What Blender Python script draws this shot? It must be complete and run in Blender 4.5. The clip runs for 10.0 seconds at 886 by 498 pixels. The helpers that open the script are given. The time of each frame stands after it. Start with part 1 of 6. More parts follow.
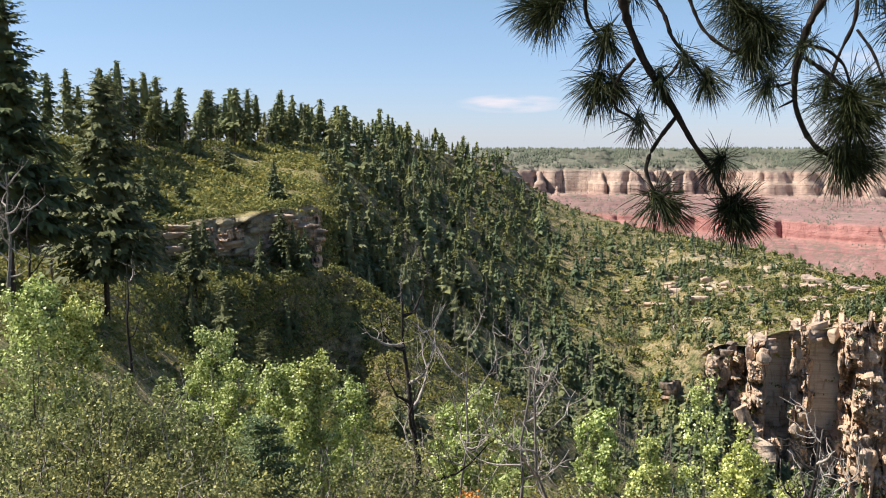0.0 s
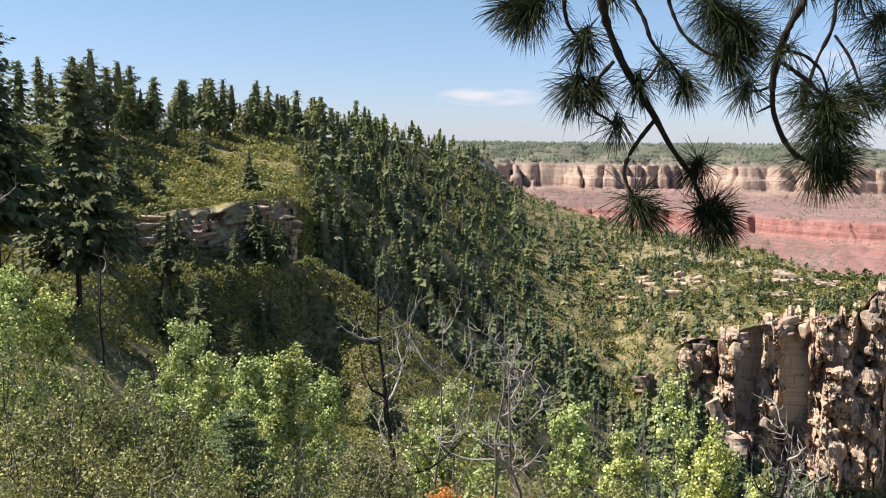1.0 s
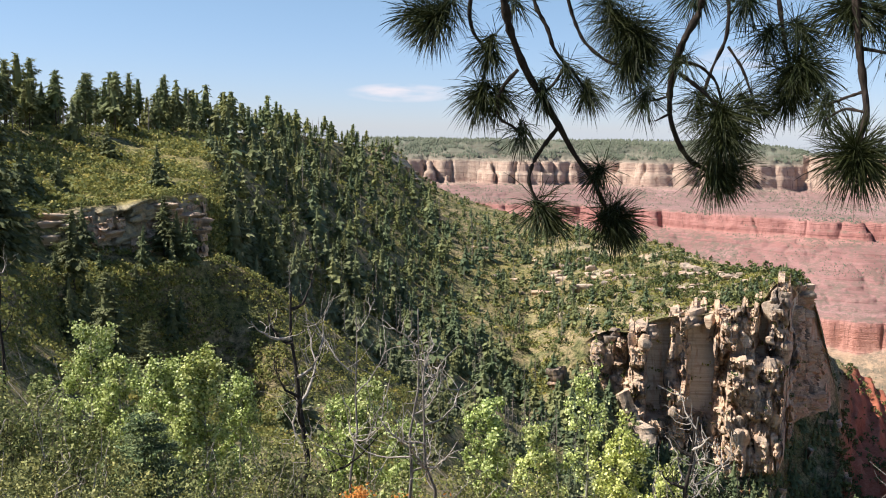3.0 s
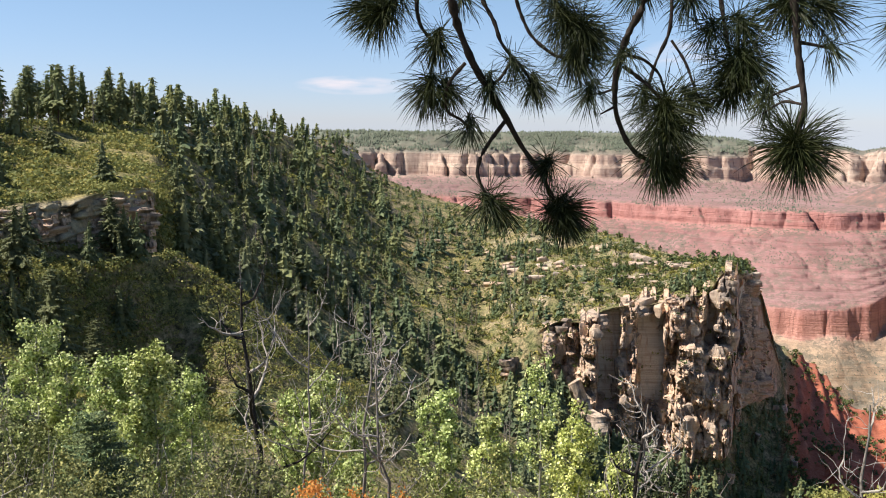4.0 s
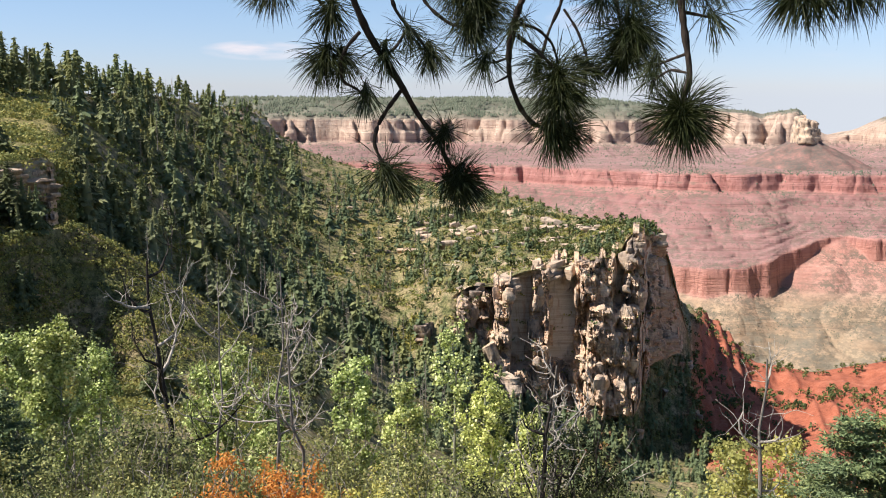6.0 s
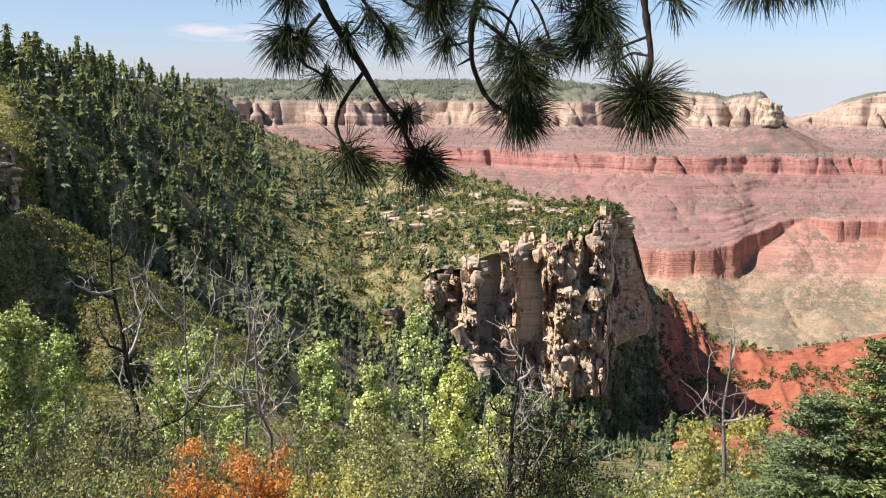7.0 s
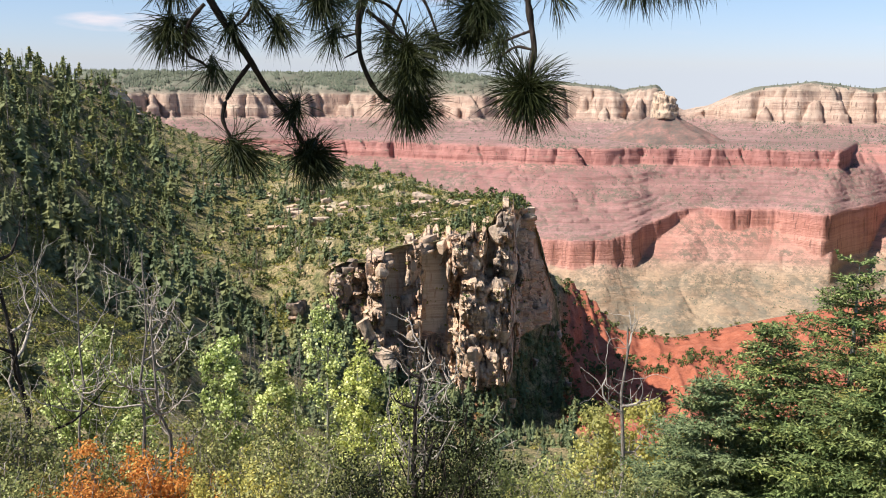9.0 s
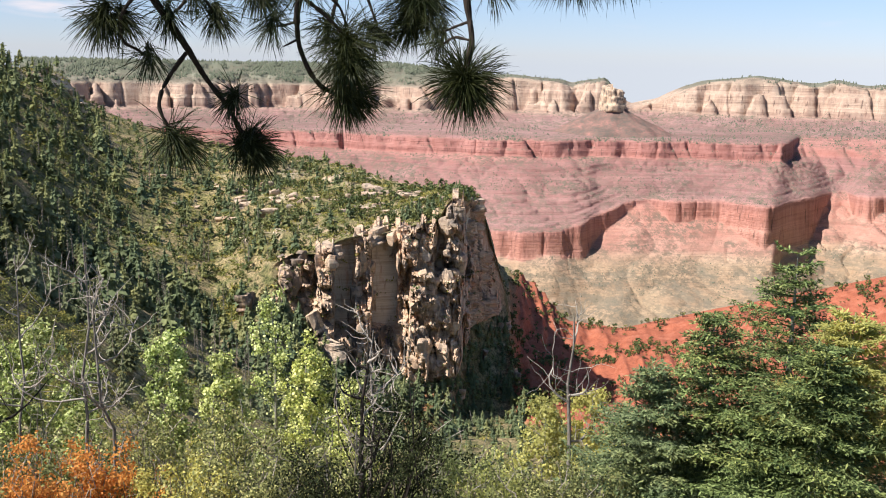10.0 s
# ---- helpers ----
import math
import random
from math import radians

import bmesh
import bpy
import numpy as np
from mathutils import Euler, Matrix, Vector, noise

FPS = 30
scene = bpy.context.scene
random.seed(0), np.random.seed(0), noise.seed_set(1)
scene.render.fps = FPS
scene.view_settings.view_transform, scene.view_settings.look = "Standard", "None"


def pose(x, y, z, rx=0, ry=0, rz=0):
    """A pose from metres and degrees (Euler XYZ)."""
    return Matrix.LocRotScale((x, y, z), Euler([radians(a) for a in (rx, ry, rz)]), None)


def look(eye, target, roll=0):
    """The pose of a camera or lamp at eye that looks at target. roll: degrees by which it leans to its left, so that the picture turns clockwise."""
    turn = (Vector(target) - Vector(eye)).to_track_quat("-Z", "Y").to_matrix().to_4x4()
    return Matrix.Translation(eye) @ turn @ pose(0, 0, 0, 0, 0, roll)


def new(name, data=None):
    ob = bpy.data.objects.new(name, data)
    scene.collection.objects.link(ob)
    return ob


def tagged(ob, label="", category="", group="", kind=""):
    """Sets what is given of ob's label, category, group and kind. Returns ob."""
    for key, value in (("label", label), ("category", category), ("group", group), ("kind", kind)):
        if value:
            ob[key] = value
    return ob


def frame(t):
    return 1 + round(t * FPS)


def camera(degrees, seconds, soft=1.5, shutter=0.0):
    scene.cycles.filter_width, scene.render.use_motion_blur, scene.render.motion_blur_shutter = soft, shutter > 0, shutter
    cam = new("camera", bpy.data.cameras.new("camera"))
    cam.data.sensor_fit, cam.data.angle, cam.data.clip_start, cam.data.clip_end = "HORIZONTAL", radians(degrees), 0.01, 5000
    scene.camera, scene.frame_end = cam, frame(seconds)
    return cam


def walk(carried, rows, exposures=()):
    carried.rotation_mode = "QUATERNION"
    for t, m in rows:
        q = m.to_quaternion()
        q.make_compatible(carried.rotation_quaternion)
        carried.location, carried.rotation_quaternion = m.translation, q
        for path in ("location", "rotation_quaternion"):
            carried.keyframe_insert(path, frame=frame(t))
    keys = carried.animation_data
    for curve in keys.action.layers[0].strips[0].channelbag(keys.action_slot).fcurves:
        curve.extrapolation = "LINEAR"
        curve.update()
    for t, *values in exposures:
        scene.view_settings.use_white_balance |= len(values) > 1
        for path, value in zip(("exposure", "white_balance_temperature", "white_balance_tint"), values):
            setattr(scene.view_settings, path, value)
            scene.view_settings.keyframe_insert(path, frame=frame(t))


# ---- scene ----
# ---- camera and its way ----
cam = camera(50.58, 10.0, soft=1.0)
walk(cam, [
    (0.0, pose(0.000, 0.000, 0.000, 83.900, 0.000, 0.000)),
    (0.5, pose(-0.008, 0.022, 0.010, 83.725, -0.331, -0.615)),
    (1.0, pose(-0.004, 0.030, 0.032, 83.463, -0.570, -1.431)),
    (1.5, pose(0.002, 0.010, 0.052, 83.455, -0.306, -2.339)),
    (2.0, pose(0.006, 0.009, 0.061, 83.773, -0.299, -3.447)),
    (2.5, pose(0.015, 0.015, 0.068, 83.504, -0.548, -5.070)),
    (4.0, pose(0.026, -0.004, 0.075, 82.856, -0.464, -9.655)),
    (4.5, pose(0.050, -0.012, 0.079, 82.351, -0.185, -11.185)),
    (5.0, pose(0.070, -0.021, 0.087, 81.841, -0.243, -12.736)),
    (5.5, pose(0.072, -0.030, 0.089, 81.423, -0.180, -14.047)),
    (7.0, pose(0.097, -0.024, 0.090, 79.800, -0.171, -17.033)),
    (7.5, pose(0.111, -0.020, 0.095, 79.776, -0.147, -18.408)),
    (8.0, pose(0.126, -0.032, 0.094, 79.667, -0.213, -19.762)),
    (8.5, pose(0.134, -0.052, 0.089, 79.538, -0.208, -21.202)),
    (9.0, pose(0.141, -0.061, 0.091, 79.376, -0.481, -22.887)),
    (9.5, pose(0.152, -0.074, 0.089, 78.994, -0.745, -24.470)),
    (10.0, pose(0.168, -0.100, 0.087, 78.905, -1.025, -25.894)),
], exposures=[(0.0, 0.88), (10.0, 0.86)])

# ---- sky and sun ----
SUN_AZ, SUN_EL = -89.0, 51.0        # degrees to the right of straight ahead, and above the horizon
world = bpy.data.worlds.new("sky")
scene.world = world
world.use_nodes = True
wt = world.node_tree
wt.nodes.clear()
w_out = wt.nodes.new("ShaderNodeOutputWorld")
w_bg = wt.nodes.new("ShaderNodeBackground")
w_sky = wt.nodes.new("ShaderNodeTexSky")
w_sky.sky_type = "NISHITA"
w_sky.sun_disc = False
w_sky.sun_elevation = radians(SUN_EL)
w_sky.sun_rotation = radians(SUN_AZ)
w_sky.altitude = 900
w_sky.air_density, w_sky.dust_density, w_sky.ozone_density = 1.0, 0.25, 2.5
w_bg.inputs[1].default_value = 0.0725
w_tint = wt.nodes.new("ShaderNodeMix")
w_tint.data_type, w_tint.blend_type = "RGBA", "MULTIPLY"
w_tint.inputs[0].default_value = 1.0
w_tint.inputs[7].default_value = (0.93, 0.97, 1.03, 1)
wt.links.new(w_sky.outputs[0], w_tint.inputs[6])
w_co = wt.nodes.new("ShaderNodeTexCoord")
w_xyz = wt.nodes.new("ShaderNodeSeparateXYZ")
wt.links.new(w_co.outputs["Generated"], w_xyz.inputs[0])
w_haze = wt.nodes.new("ShaderNodeValToRGB")     # the dry haze towards the horizon
w_haze.color_ramp.elements[0].color, w_haze.color_ramp.elements[0].position = (0.77, 0.775, 1.03, 1), 0.0
w_haze.color_ramp.elements[1].color, w_haze.color_ramp.elements[1].position = (1.05, 1.03, 1.0, 1), 0.16
wt.links.new(w_xyz.outputs[2], w_haze.inputs[0])
w_low = wt.nodes.new("ShaderNodeMath")          # below the horizon the sky's colour goes on, so low gaps in the rim show sky
w_low.operation = "MAXIMUM"
w_low.inputs[1].default_value = 0.012
wt.links.new(w_xyz.outputs[2], w_low.inputs[0])
w_dir = wt.nodes.new("ShaderNodeCombineXYZ")
for i_, o_ in ((0, w_xyz.outputs[0]), (1, w_xyz.outputs[1]), (2, w_low.outputs[0])):
    wt.links.new(o_, w_dir.inputs[i_])
wt.links.new(w_dir.outputs[0], w_sky.inputs[0])
w_mul = wt.nodes.new("ShaderNodeMix")
w_mul.data_type, w_mul.blend_type = "RGBA", "MULTIPLY"
w_mul.inputs[0].default_value = 1.0
wt.links.new(w_tint.outputs[2], w_mul.inputs[6])
wt.links.new(w_haze.outputs[0], w_mul.inputs[7])
w_last = w_mul.outputs[2]


def w_math(op, a, b=0.0):
    n = wt.nodes.new("ShaderNodeMath")
    n.operation = op
    for sock, v in zip(n.inputs, (a, b)):
        if isinstance(v, (int, float)):
            sock.default_value = v
        else:
            wt.links.new(v, sock)
    return n.outputs[0]


# thin fair-weather clouds low in the sky: bearing, height, width, thickness (degrees), strength
w_map = wt.nodes.new("ShaderNodeMapping")
w_map.inputs["Scale"].default_value = (9, 9, 45)
w_noise = wt.nodes.new("ShaderNodeTexNoise")
w_noise.inputs["Scale"].default_value, w_noise.inputs["Detail"].default_value = 2.0, 6.0
wt.links.new(w_co.outputs["Generated"], w_map.inputs[0])
wt.links.new(w_map.outputs[0], w_noise.inputs["Vector"])
for az, el, wide, thick, strong in ((4.2, 2.7, 3.6, 0.6, 1.5), (23.6, 4.6, 2.6, 0.9, 1.2), (36.8, 2.3, 1.6, 0.3, 0.3), (47.5, 2.7, 2.4, 0.3, 0.3), (-2, 14, 12, 2.5, 0.4), (70, 9, 10, 2, 0.4), (150, 8, 14, 2, 0.4)):
    a_, e_ = radians(az), radians(el)
    d0 = (math.sin(a_) * math.cos(e_), math.cos(a_) * math.cos(e_), math.sin(e_))
    du = w_math("ADD", w_math("MULTIPLY", w_math("SUBTRACT", w_xyz.outputs[0], d0[0]), math.cos(a_) / radians(wide)), w_math("MULTIPLY", w_math("SUBTRACT", w_xyz.outputs[1], d0[1]), -math.sin(a_) / radians(wide)))
    dv = w_math("MULTIPLY", w_math("SUBTRACT", w_xyz.outputs[2], d0[2]), 1 / radians(thick))
    along = w_math("ADD", w_math("MULTIPLY", w_xyz.outputs[0], d0[0]), w_math("MULTIPLY", w_xyz.outputs[1], d0[1]))
    fade = w_math("MAXIMUM", w_math("SUBTRACT", 1.0, w_math("ADD", w_math("MULTIPLY", du, du), w_math("MULTIPLY", dv, dv))), 0.0)
    soft = w_math("MULTIPLY", fade, w_math("MAXIMUM", w_math("MULTIPLY", w_math("SUBTRACT", w_noise.outputs[0], 0.36), 3.2), 0.0))
    k = w_math("MINIMUM", w_math("MULTIPLY", w_math("MULTIPLY", soft, strong), w_math("GREATER_THAN", along, 0.0)), 1.0)
    n = wt.nodes.new("ShaderNodeMix")
    n.data_type = "RGBA"
    wt.links.new(k, n.inputs[0])
    wt.links.new(w_last, n.inputs[6])
    n.inputs[7].default_value = (6.6, 6.4, 7.0, 1)
    w_last = n.outputs[2]
wt.links.new(w_last, w_bg.inputs[0])
wt.links.new(w_bg.outputs[0], w_out.inputs[0])

sun_data = bpy.data.lights.new("sun", "SUN")
sun_data.energy, sun_data.angle, sun_data.color = 5.0, radians(0.6), (1.0, 0.94, 0.87)
sun = new("sun", sun_data)
_a, _e = radians(SUN_AZ), radians(SUN_EL)
sun_dir = Vector((math.sin(_a) * math.cos(_e), math.cos(_a) * math.cos(_e), math.sin(_e)))
sun.matrix_world = look(sun_dir * 300, (0, 0, 0))


# ---- materials ----
def nodes_of(name):
    m = bpy.data.materials.new(name)
    m.use_nodes = True
    t = m.node_tree
    t.nodes.clear()
    return m, t


def ramp(t, src, stops, mode="LINEAR"):
    n = t.nodes.new("ShaderNodeValToRGB")
    n.color_ramp.interpolation = mode
    while len(n.color_ramp.elements) < len(stops):
        n.color_ramp.elements.new(0.5)
    for el, (p, c) in zip(n.color_ramp.elements, stops):
        el.position, el.color = p, (*c, 1) if len(c) == 3 else c
    t.links.new(src, n.inputs[0])
    return n.outputs[0]


def grey(v):
    return (v, v, v)


def mix(t, fac, a, b, blend="MIX"):
    n = t.nodes.new("ShaderNodeMix")
    n.data_type, n.blend_type = "RGBA", blend
    for sock, v in ((n.inputs[0], fac), (n.inputs[6], a), (n.inputs[7], b)):
        if isinstance(v, (int, float)):
            sock.default_value = v
        elif isinstance(v, tuple):
            sock.default_value = (*v, 1)
        else:
            t.links.new(v, sock)
    return n.outputs[2]


def place_of(t, sx=1.0, sy=1.0, sz=1.0):
    g = t.nodes.new("ShaderNodeNewGeometry")
    m = t.nodes.new("ShaderNodeMapping")
    m.inputs["Scale"].default_value = (sx, sy, sz)
    t.links.new(g.outputs["Position"], m.inputs[0])
    return m.outputs[0]


def noise_of(t, vec, scale, detail=4.0, rough=0.6):
    n = t.nodes.new("ShaderNodeTexNoise")
    n.inputs["Scale"].default_value, n.inputs["Detail"].default_value, n.inputs["Roughness"].default_value = scale, detail, rough
    t.links.new(vec, n.inputs["Vector"])
    return n.outputs[0]


def math_of(t, op, a, b=0.0, clamp=False):
    n = t.nodes.new("ShaderNodeMath")
    n.operation, n.use_clamp = op, clamp
    for sock, v in zip(n.inputs, (a, b)):
        if isinstance(v, (int, float)):
            sock.default_value = v
        else:
            t.links.new(v, sock)
    return n.outputs[0]


def surface(t, color, rough=0.9, bump=None, strength=0.5, distance=0.1, translucent=0.0, tcolor=None):
    out = t.nodes.new("ShaderNodeOutputMaterial")
    b = t.nodes.new("ShaderNodeBsdfPrincipled")
    b.inputs["Roughness"].default_value = rough
    b.inputs["Specular IOR Level"].default_value = 0.13
    if isinstance(color, tuple):
        b.inputs["Base Color"].default_value = (*color, 1)
    else:
        t.links.new(color, b.inputs["Base Color"])
    if bump is not None:
        n = t.nodes.new("ShaderNodeBump")
        n.inputs["Strength"].default_value, n.inputs["Distance"].default_value = strength, distance
        t.links.new(bump, n.inputs["Height"])
        t.links.new(n.outputs[0], b.inputs["Normal"])
    last = b.outputs[0]
    if translucent:
        tr = t.nodes.new("ShaderNodeBsdfTranslucent")
        if tcolor is None:
            t.links.new(color, tr.inputs[0])
        else:
            t.links.new(tcolor, tr.inputs[0])
        m = t.nodes.new("ShaderNodeMixShader")
        m.inputs[0].default_value = translucent
        t.links.new(last, m.inputs[1])
        t.links.new(tr.outputs[0], m.inputs[2])
        last = m.outputs[0]
    t.links.new(last, out.inputs[0])


def leafy(name, dark, mid, light, translucent=0.3, rough=0.6, spread=0.55):
    m, t = nodes_of(name)
    dark = tuple(b + (a - b) * spread for a, b in zip(dark, mid))
    light = tuple(b + (a - b) * spread for a, b in zip(light, mid))
    g = t.nodes.new("ShaderNodeNewGeometry")
    o = t.nodes.new("ShaderNodeObjectInfo")
    r1 = ramp(t, g.outputs["Random Per Island"], [(0, dark), (0.5, mid), (1, light)])
    tint = ramp(t, o.outputs["Random"], [(0, (0.78, 0.86, 0.8)), (0.5, (1, 1, 1)), (1, (1.16, 1.08, 0.9))])
    col = mix(t, 1.0, r1, tint, "MULTIPLY")
    at = t.nodes.new("ShaderNodeAttribute")      # plants joined into one mesh differ from each other
    at.attribute_name = "tint"
    col = mix(t, 1.0, col, ramp(t, at.outputs["Fac"], [(0, (1, 1, 1)), (0.01, (0.6, 0.7, 0.72)), (0.35, (0.85, 0.92, 0.9)), (0.7, (1.1, 1.08, 0.98)), (1, (1.4, 1.24, 1.0))]), "MULTIPLY")
    big = noise_of(t, place_of(t), 0.35, 2)
    col = mix(t, 1.0, col, ramp(t, big, [(0.3, grey(0.75)), (0.7, grey(1.15))]), "MULTIPLY")
    surface(t, col, rough, translucent=translucent)
    return m


def barky(name, dark, light, scale=18.0, rough=0.95):
    m, t = nodes_of(name)
    p = place_of(t, 1, 1, 0.3)
    n = noise_of(t, p, scale, 5)
    col = ramp(t, n, [(0.3, dark), (0.7, light)])
    surface(t, col, rough, n, 0.7, 0.02)
    return m


# the ground is coloured by which layer of the country it belongs to
def ground_material():
    m, t = nodes_of("ground")
    at = t.nodes.new("ShaderNodeAttribute")
    at.attribute_name = "cover"          # red, green, blue: bare red earth, bare pale rock, grass
    sep = t.nodes.new("ShaderNodeSeparateColor")
    t.links.new(at.outputs["Color"], sep.inputs[0])
    pos = place_of(t)
    fine = noise_of(t, pos, 0.9, 6, 0.7)
    mid = noise_of(t, pos, 0.09, 5, 0.65)
    soil = ramp(t, fine, [(0.3, (0.14, 0.11, 0.062)), (0.52, (0.27, 0.21, 0.125)), (0.75, (0.42, 0.33, 0.21))])
    green = ramp(t, fine, [(0.3, (0.075, 0.08, 0.037)), (0.55, (0.145, 0.145, 0.066)), (0.8, (0.26, 0.235, 0.115))])
    base = mix(t, ramp(t, mid, [(0.42, grey(0)), (0.58, grey(1))]), soil, green)
    grass = ramp(t, fine, [(0.3, (0.12, 0.11, 0.04)), (0.7, (0.36, 0.29, 0.13))])
    base = mix(t, sep.outputs[2], base, grass)
    tufts = noise_of(t, pos, 0.45, 5, 0.75)
    base = mix(t, 0.9, base, ramp(t, tufts, [(0.38, (0.32, 0.36, 0.3)), (0.5, (0.85, 0.88, 0.8)), (0.62, (1.25, 1.2, 1.1))]), "MULTIPLY")
    red = ramp(t, mix(t, 0.5, fine, mid), [(0.35, (0.18, 0.06, 0.036)), (0.52, (0.35, 0.112, 0.064)), (0.68, (0.43, 0.19, 0.125))])
    base = mix(t, sep.outputs[0], base, red)
    bed = noise_of(t, place_of(t, 0.05, 0.05, 0.9), 1.0, 5, 0.7)
    rock = ramp(t, bed, [(0.3, (0.36, 0.27, 0.20)), (0.42, (0.50, 0.41, 0.31)), (0.6, (0.62, 0.53, 0.42)), (0.75, (0.48, 0.36, 0.27))])
    stain = noise_of(t, place_of(t, 0.25, 0.25, 0.06), 1.0, 4, 0.6)
    rock = mix(t, ramp(t, stain, [(0.52, grey(0)), (0.7, grey(0.7))]), rock, (0.50, 0.25, 0.14))
    grime = noise_of(t, place_of(t, 0.5, 0.5, 0.12), 1.0, 5, 0.7)
    rock = mix(t, ramp(t, grime, [(0.52, grey(0)), (0.7, grey(0.65))]), rock, (0.22, 0.19, 0.16))
    base = mix(t, sep.outputs[1], base, rock)
    surface(t, base, 0.95, fine, 0.8, 0.6)
    return m


def canyon_material():
    """Flat-lying layers, coloured by their height below the viewpoint, with distance haze put in as a tint."""
    m, t = nodes_of("canyon_rock")
    g = t.nodes.new("ShaderNodeNewGeometry")
    at = t.nodes.new("ShaderNodeAttribute")
    at.attribute_name = "bed"
    sx = t.nodes.new("ShaderNodeSeparateXYZ")
    t.links.new(g.outputs["Normal"], sx.inputs[0])
    pos = place_of(t)
    wob = noise_of(t, place_of(t, 0.004, 0.004, 0.02), 1.0, 4, 0.65)
    z = math_of(t, "ADD", at.outputs["Fac"], math_of(t, "MULTIPLY", math_of(t, "SUBTRACT", wob, 0.5), 9.0))
    lay = math_of(t, "DIVIDE", math_of(t, "ADD", z, 720.0), 740.0, True)

    def k(h):
        return (h + 720.0) / 740.0
    col = ramp(t, lay, [
        (k(-720), (0.33, 0.215, 0.125)), (k(-560), (0.42, 0.25, 0.15)), (k(-536), (0.48, 0.27, 0.175)), (k(-520), (0.50, 0.235, 0.165)),
        (k(-420), (0.50, 0.205, 0.145)), (k(-394), (0.47, 0.20, 0.15)), (k(-388), (0.34, 0.165, 0.135)), (k(-300), (0.33, 0.145, 0.118)),
        (k(-288), (0.41, 0.165, 0.125)), (k(-240), (0.42, 0.175, 0.135)), (k(-232), (0.30, 0.15, 0.125)), (k(-194), (0.34, 0.17, 0.14)),
        (k(-184), (0.42, 0.245, 0.175)), (k(-150), (0.53, 0.335, 0.23)), (k(-100), (0.52, 0.325, 0.225)), (k(-84), (0.25, 0.19, 0.13)), (k(-50), (0.17, 0.15, 0.10)), (k(20), (0.13, 0.13, 0.085))])
    bed = noise_of(t, place_of(t, 0.0008, 0.0008, 0.07), 1.0, 4, 0.65)
    col = mix(t, 0.55, col, ramp(t, bed, [(0.32, (0.72, 0.68, 0.68)), (0.48, (0.97, 0.96, 0.96)), (0.58, (1.04, 1.03, 1.02)), (0.66, (1.16, 1.17, 1.16))]), "MULTIPLY")
    # thin bedding, its dark lines also standing in for shade under the ledges
    thin = noise_of(t, place_of(t, 0.0025, 0.0025, 0.33), 1.0, 4, 0.7)
    col = mix(t, 0.4, col, ramp(t, thin, [(0.36, (0.52, 0.48, 0.5)), (0.47, (1, 1, 1)), (0.63, (1.02, 1.02, 1.02)), (0.71, (1.16, 1.16, 1.15))]), "MULTIPLY")
    tone = noise_of(t, place_of(t, 0.006, 0.006, 0.012), 1.0, 5, 0.65)
    col = mix(t, 0.8, col, ramp(t, tone, [(0.34, (0.82, 0.78, 0.78)), (0.5, (1, 1, 1)), (0.68, (1.1, 1.16, 1.17))]), "MULTIPLY")
    # bluer and less saturated throughout: the haze of distance put into the rock's colour
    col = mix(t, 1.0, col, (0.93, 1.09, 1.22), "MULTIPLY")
    # dark varnish and pale runs down the steep faces
    steep = ramp(t, sx.outputs[2], [(0.25, grey(0.85)), (0.55, grey(0))])
    streak = noise_of(t, place_of(t, 0.045, 0.045, 0.004), 1.0, 5, 0.7)
    runs = mix(t, 1.0, col, ramp(t, streak, [(0.36, (0.82, 0.76, 0.76)), (0.5, (1, 1, 1)), (0.66, (1.14, 1.18, 1.18))]), "MULTIPLY")
    col = mix(t, steep, col, runs)
    # joints: dark fissures that run up the faces
    crack = noise_of(t, place_of(t, 0.11, 0.11, 0.012), 1.0, 4, 0.6)
    col = mix(t, mix(t, 1.0, steep, ramp(t, crack, [(0.33, grey(0.8)), (0.42, grey(0))]), "MULTIPLY"), col, (0.10, 0.065, 0.055))
    # grey-green scrub where the ground is gentle, thicker in patches
    flat_ = ramp(t, sx.outputs[2], [(0.45, grey(0.0)), (0.78, grey(1))])
    area = ramp(t, noise_of(t, place_of(t, 0.007, 0.007, 0.02), 1.0, 4, 0.65), [(0.36, grey(0.25)), (0.6, grey(1))])
    dots = ramp(t, noise_of(t, pos, 0.05, 6, 0.85), [(0.44, grey(0)), (0.54, grey(0.85))])
    col = mix(t, mix(t, 1.0, mix(t, 1.0, flat_, dots, "MULTIPLY"), area, "MULTIPLY"), col, (0.14, 0.125, 0.095))
    low = ramp(t, lay, [(k(-575), grey(1)), (k(-538), grey(0))])
    sage = noise_of(t, place_of(t, 0.012, 0.005, 0.03), 1.0, 6, 0.75)
    col = mix(t, mix(t, 1.0, low, ramp(t, sage, [(0.5, grey(0)), (0.58, grey(0.6))]), "MULTIPLY"), col, (0.17, 0.155, 0.12))
    bump = mix(t, 0.5, noise_of(t, pos, 0.07, 6, 0.75), thin)
    surface(t, col, 0.95, bump, 0.9, 8.0)
    return m


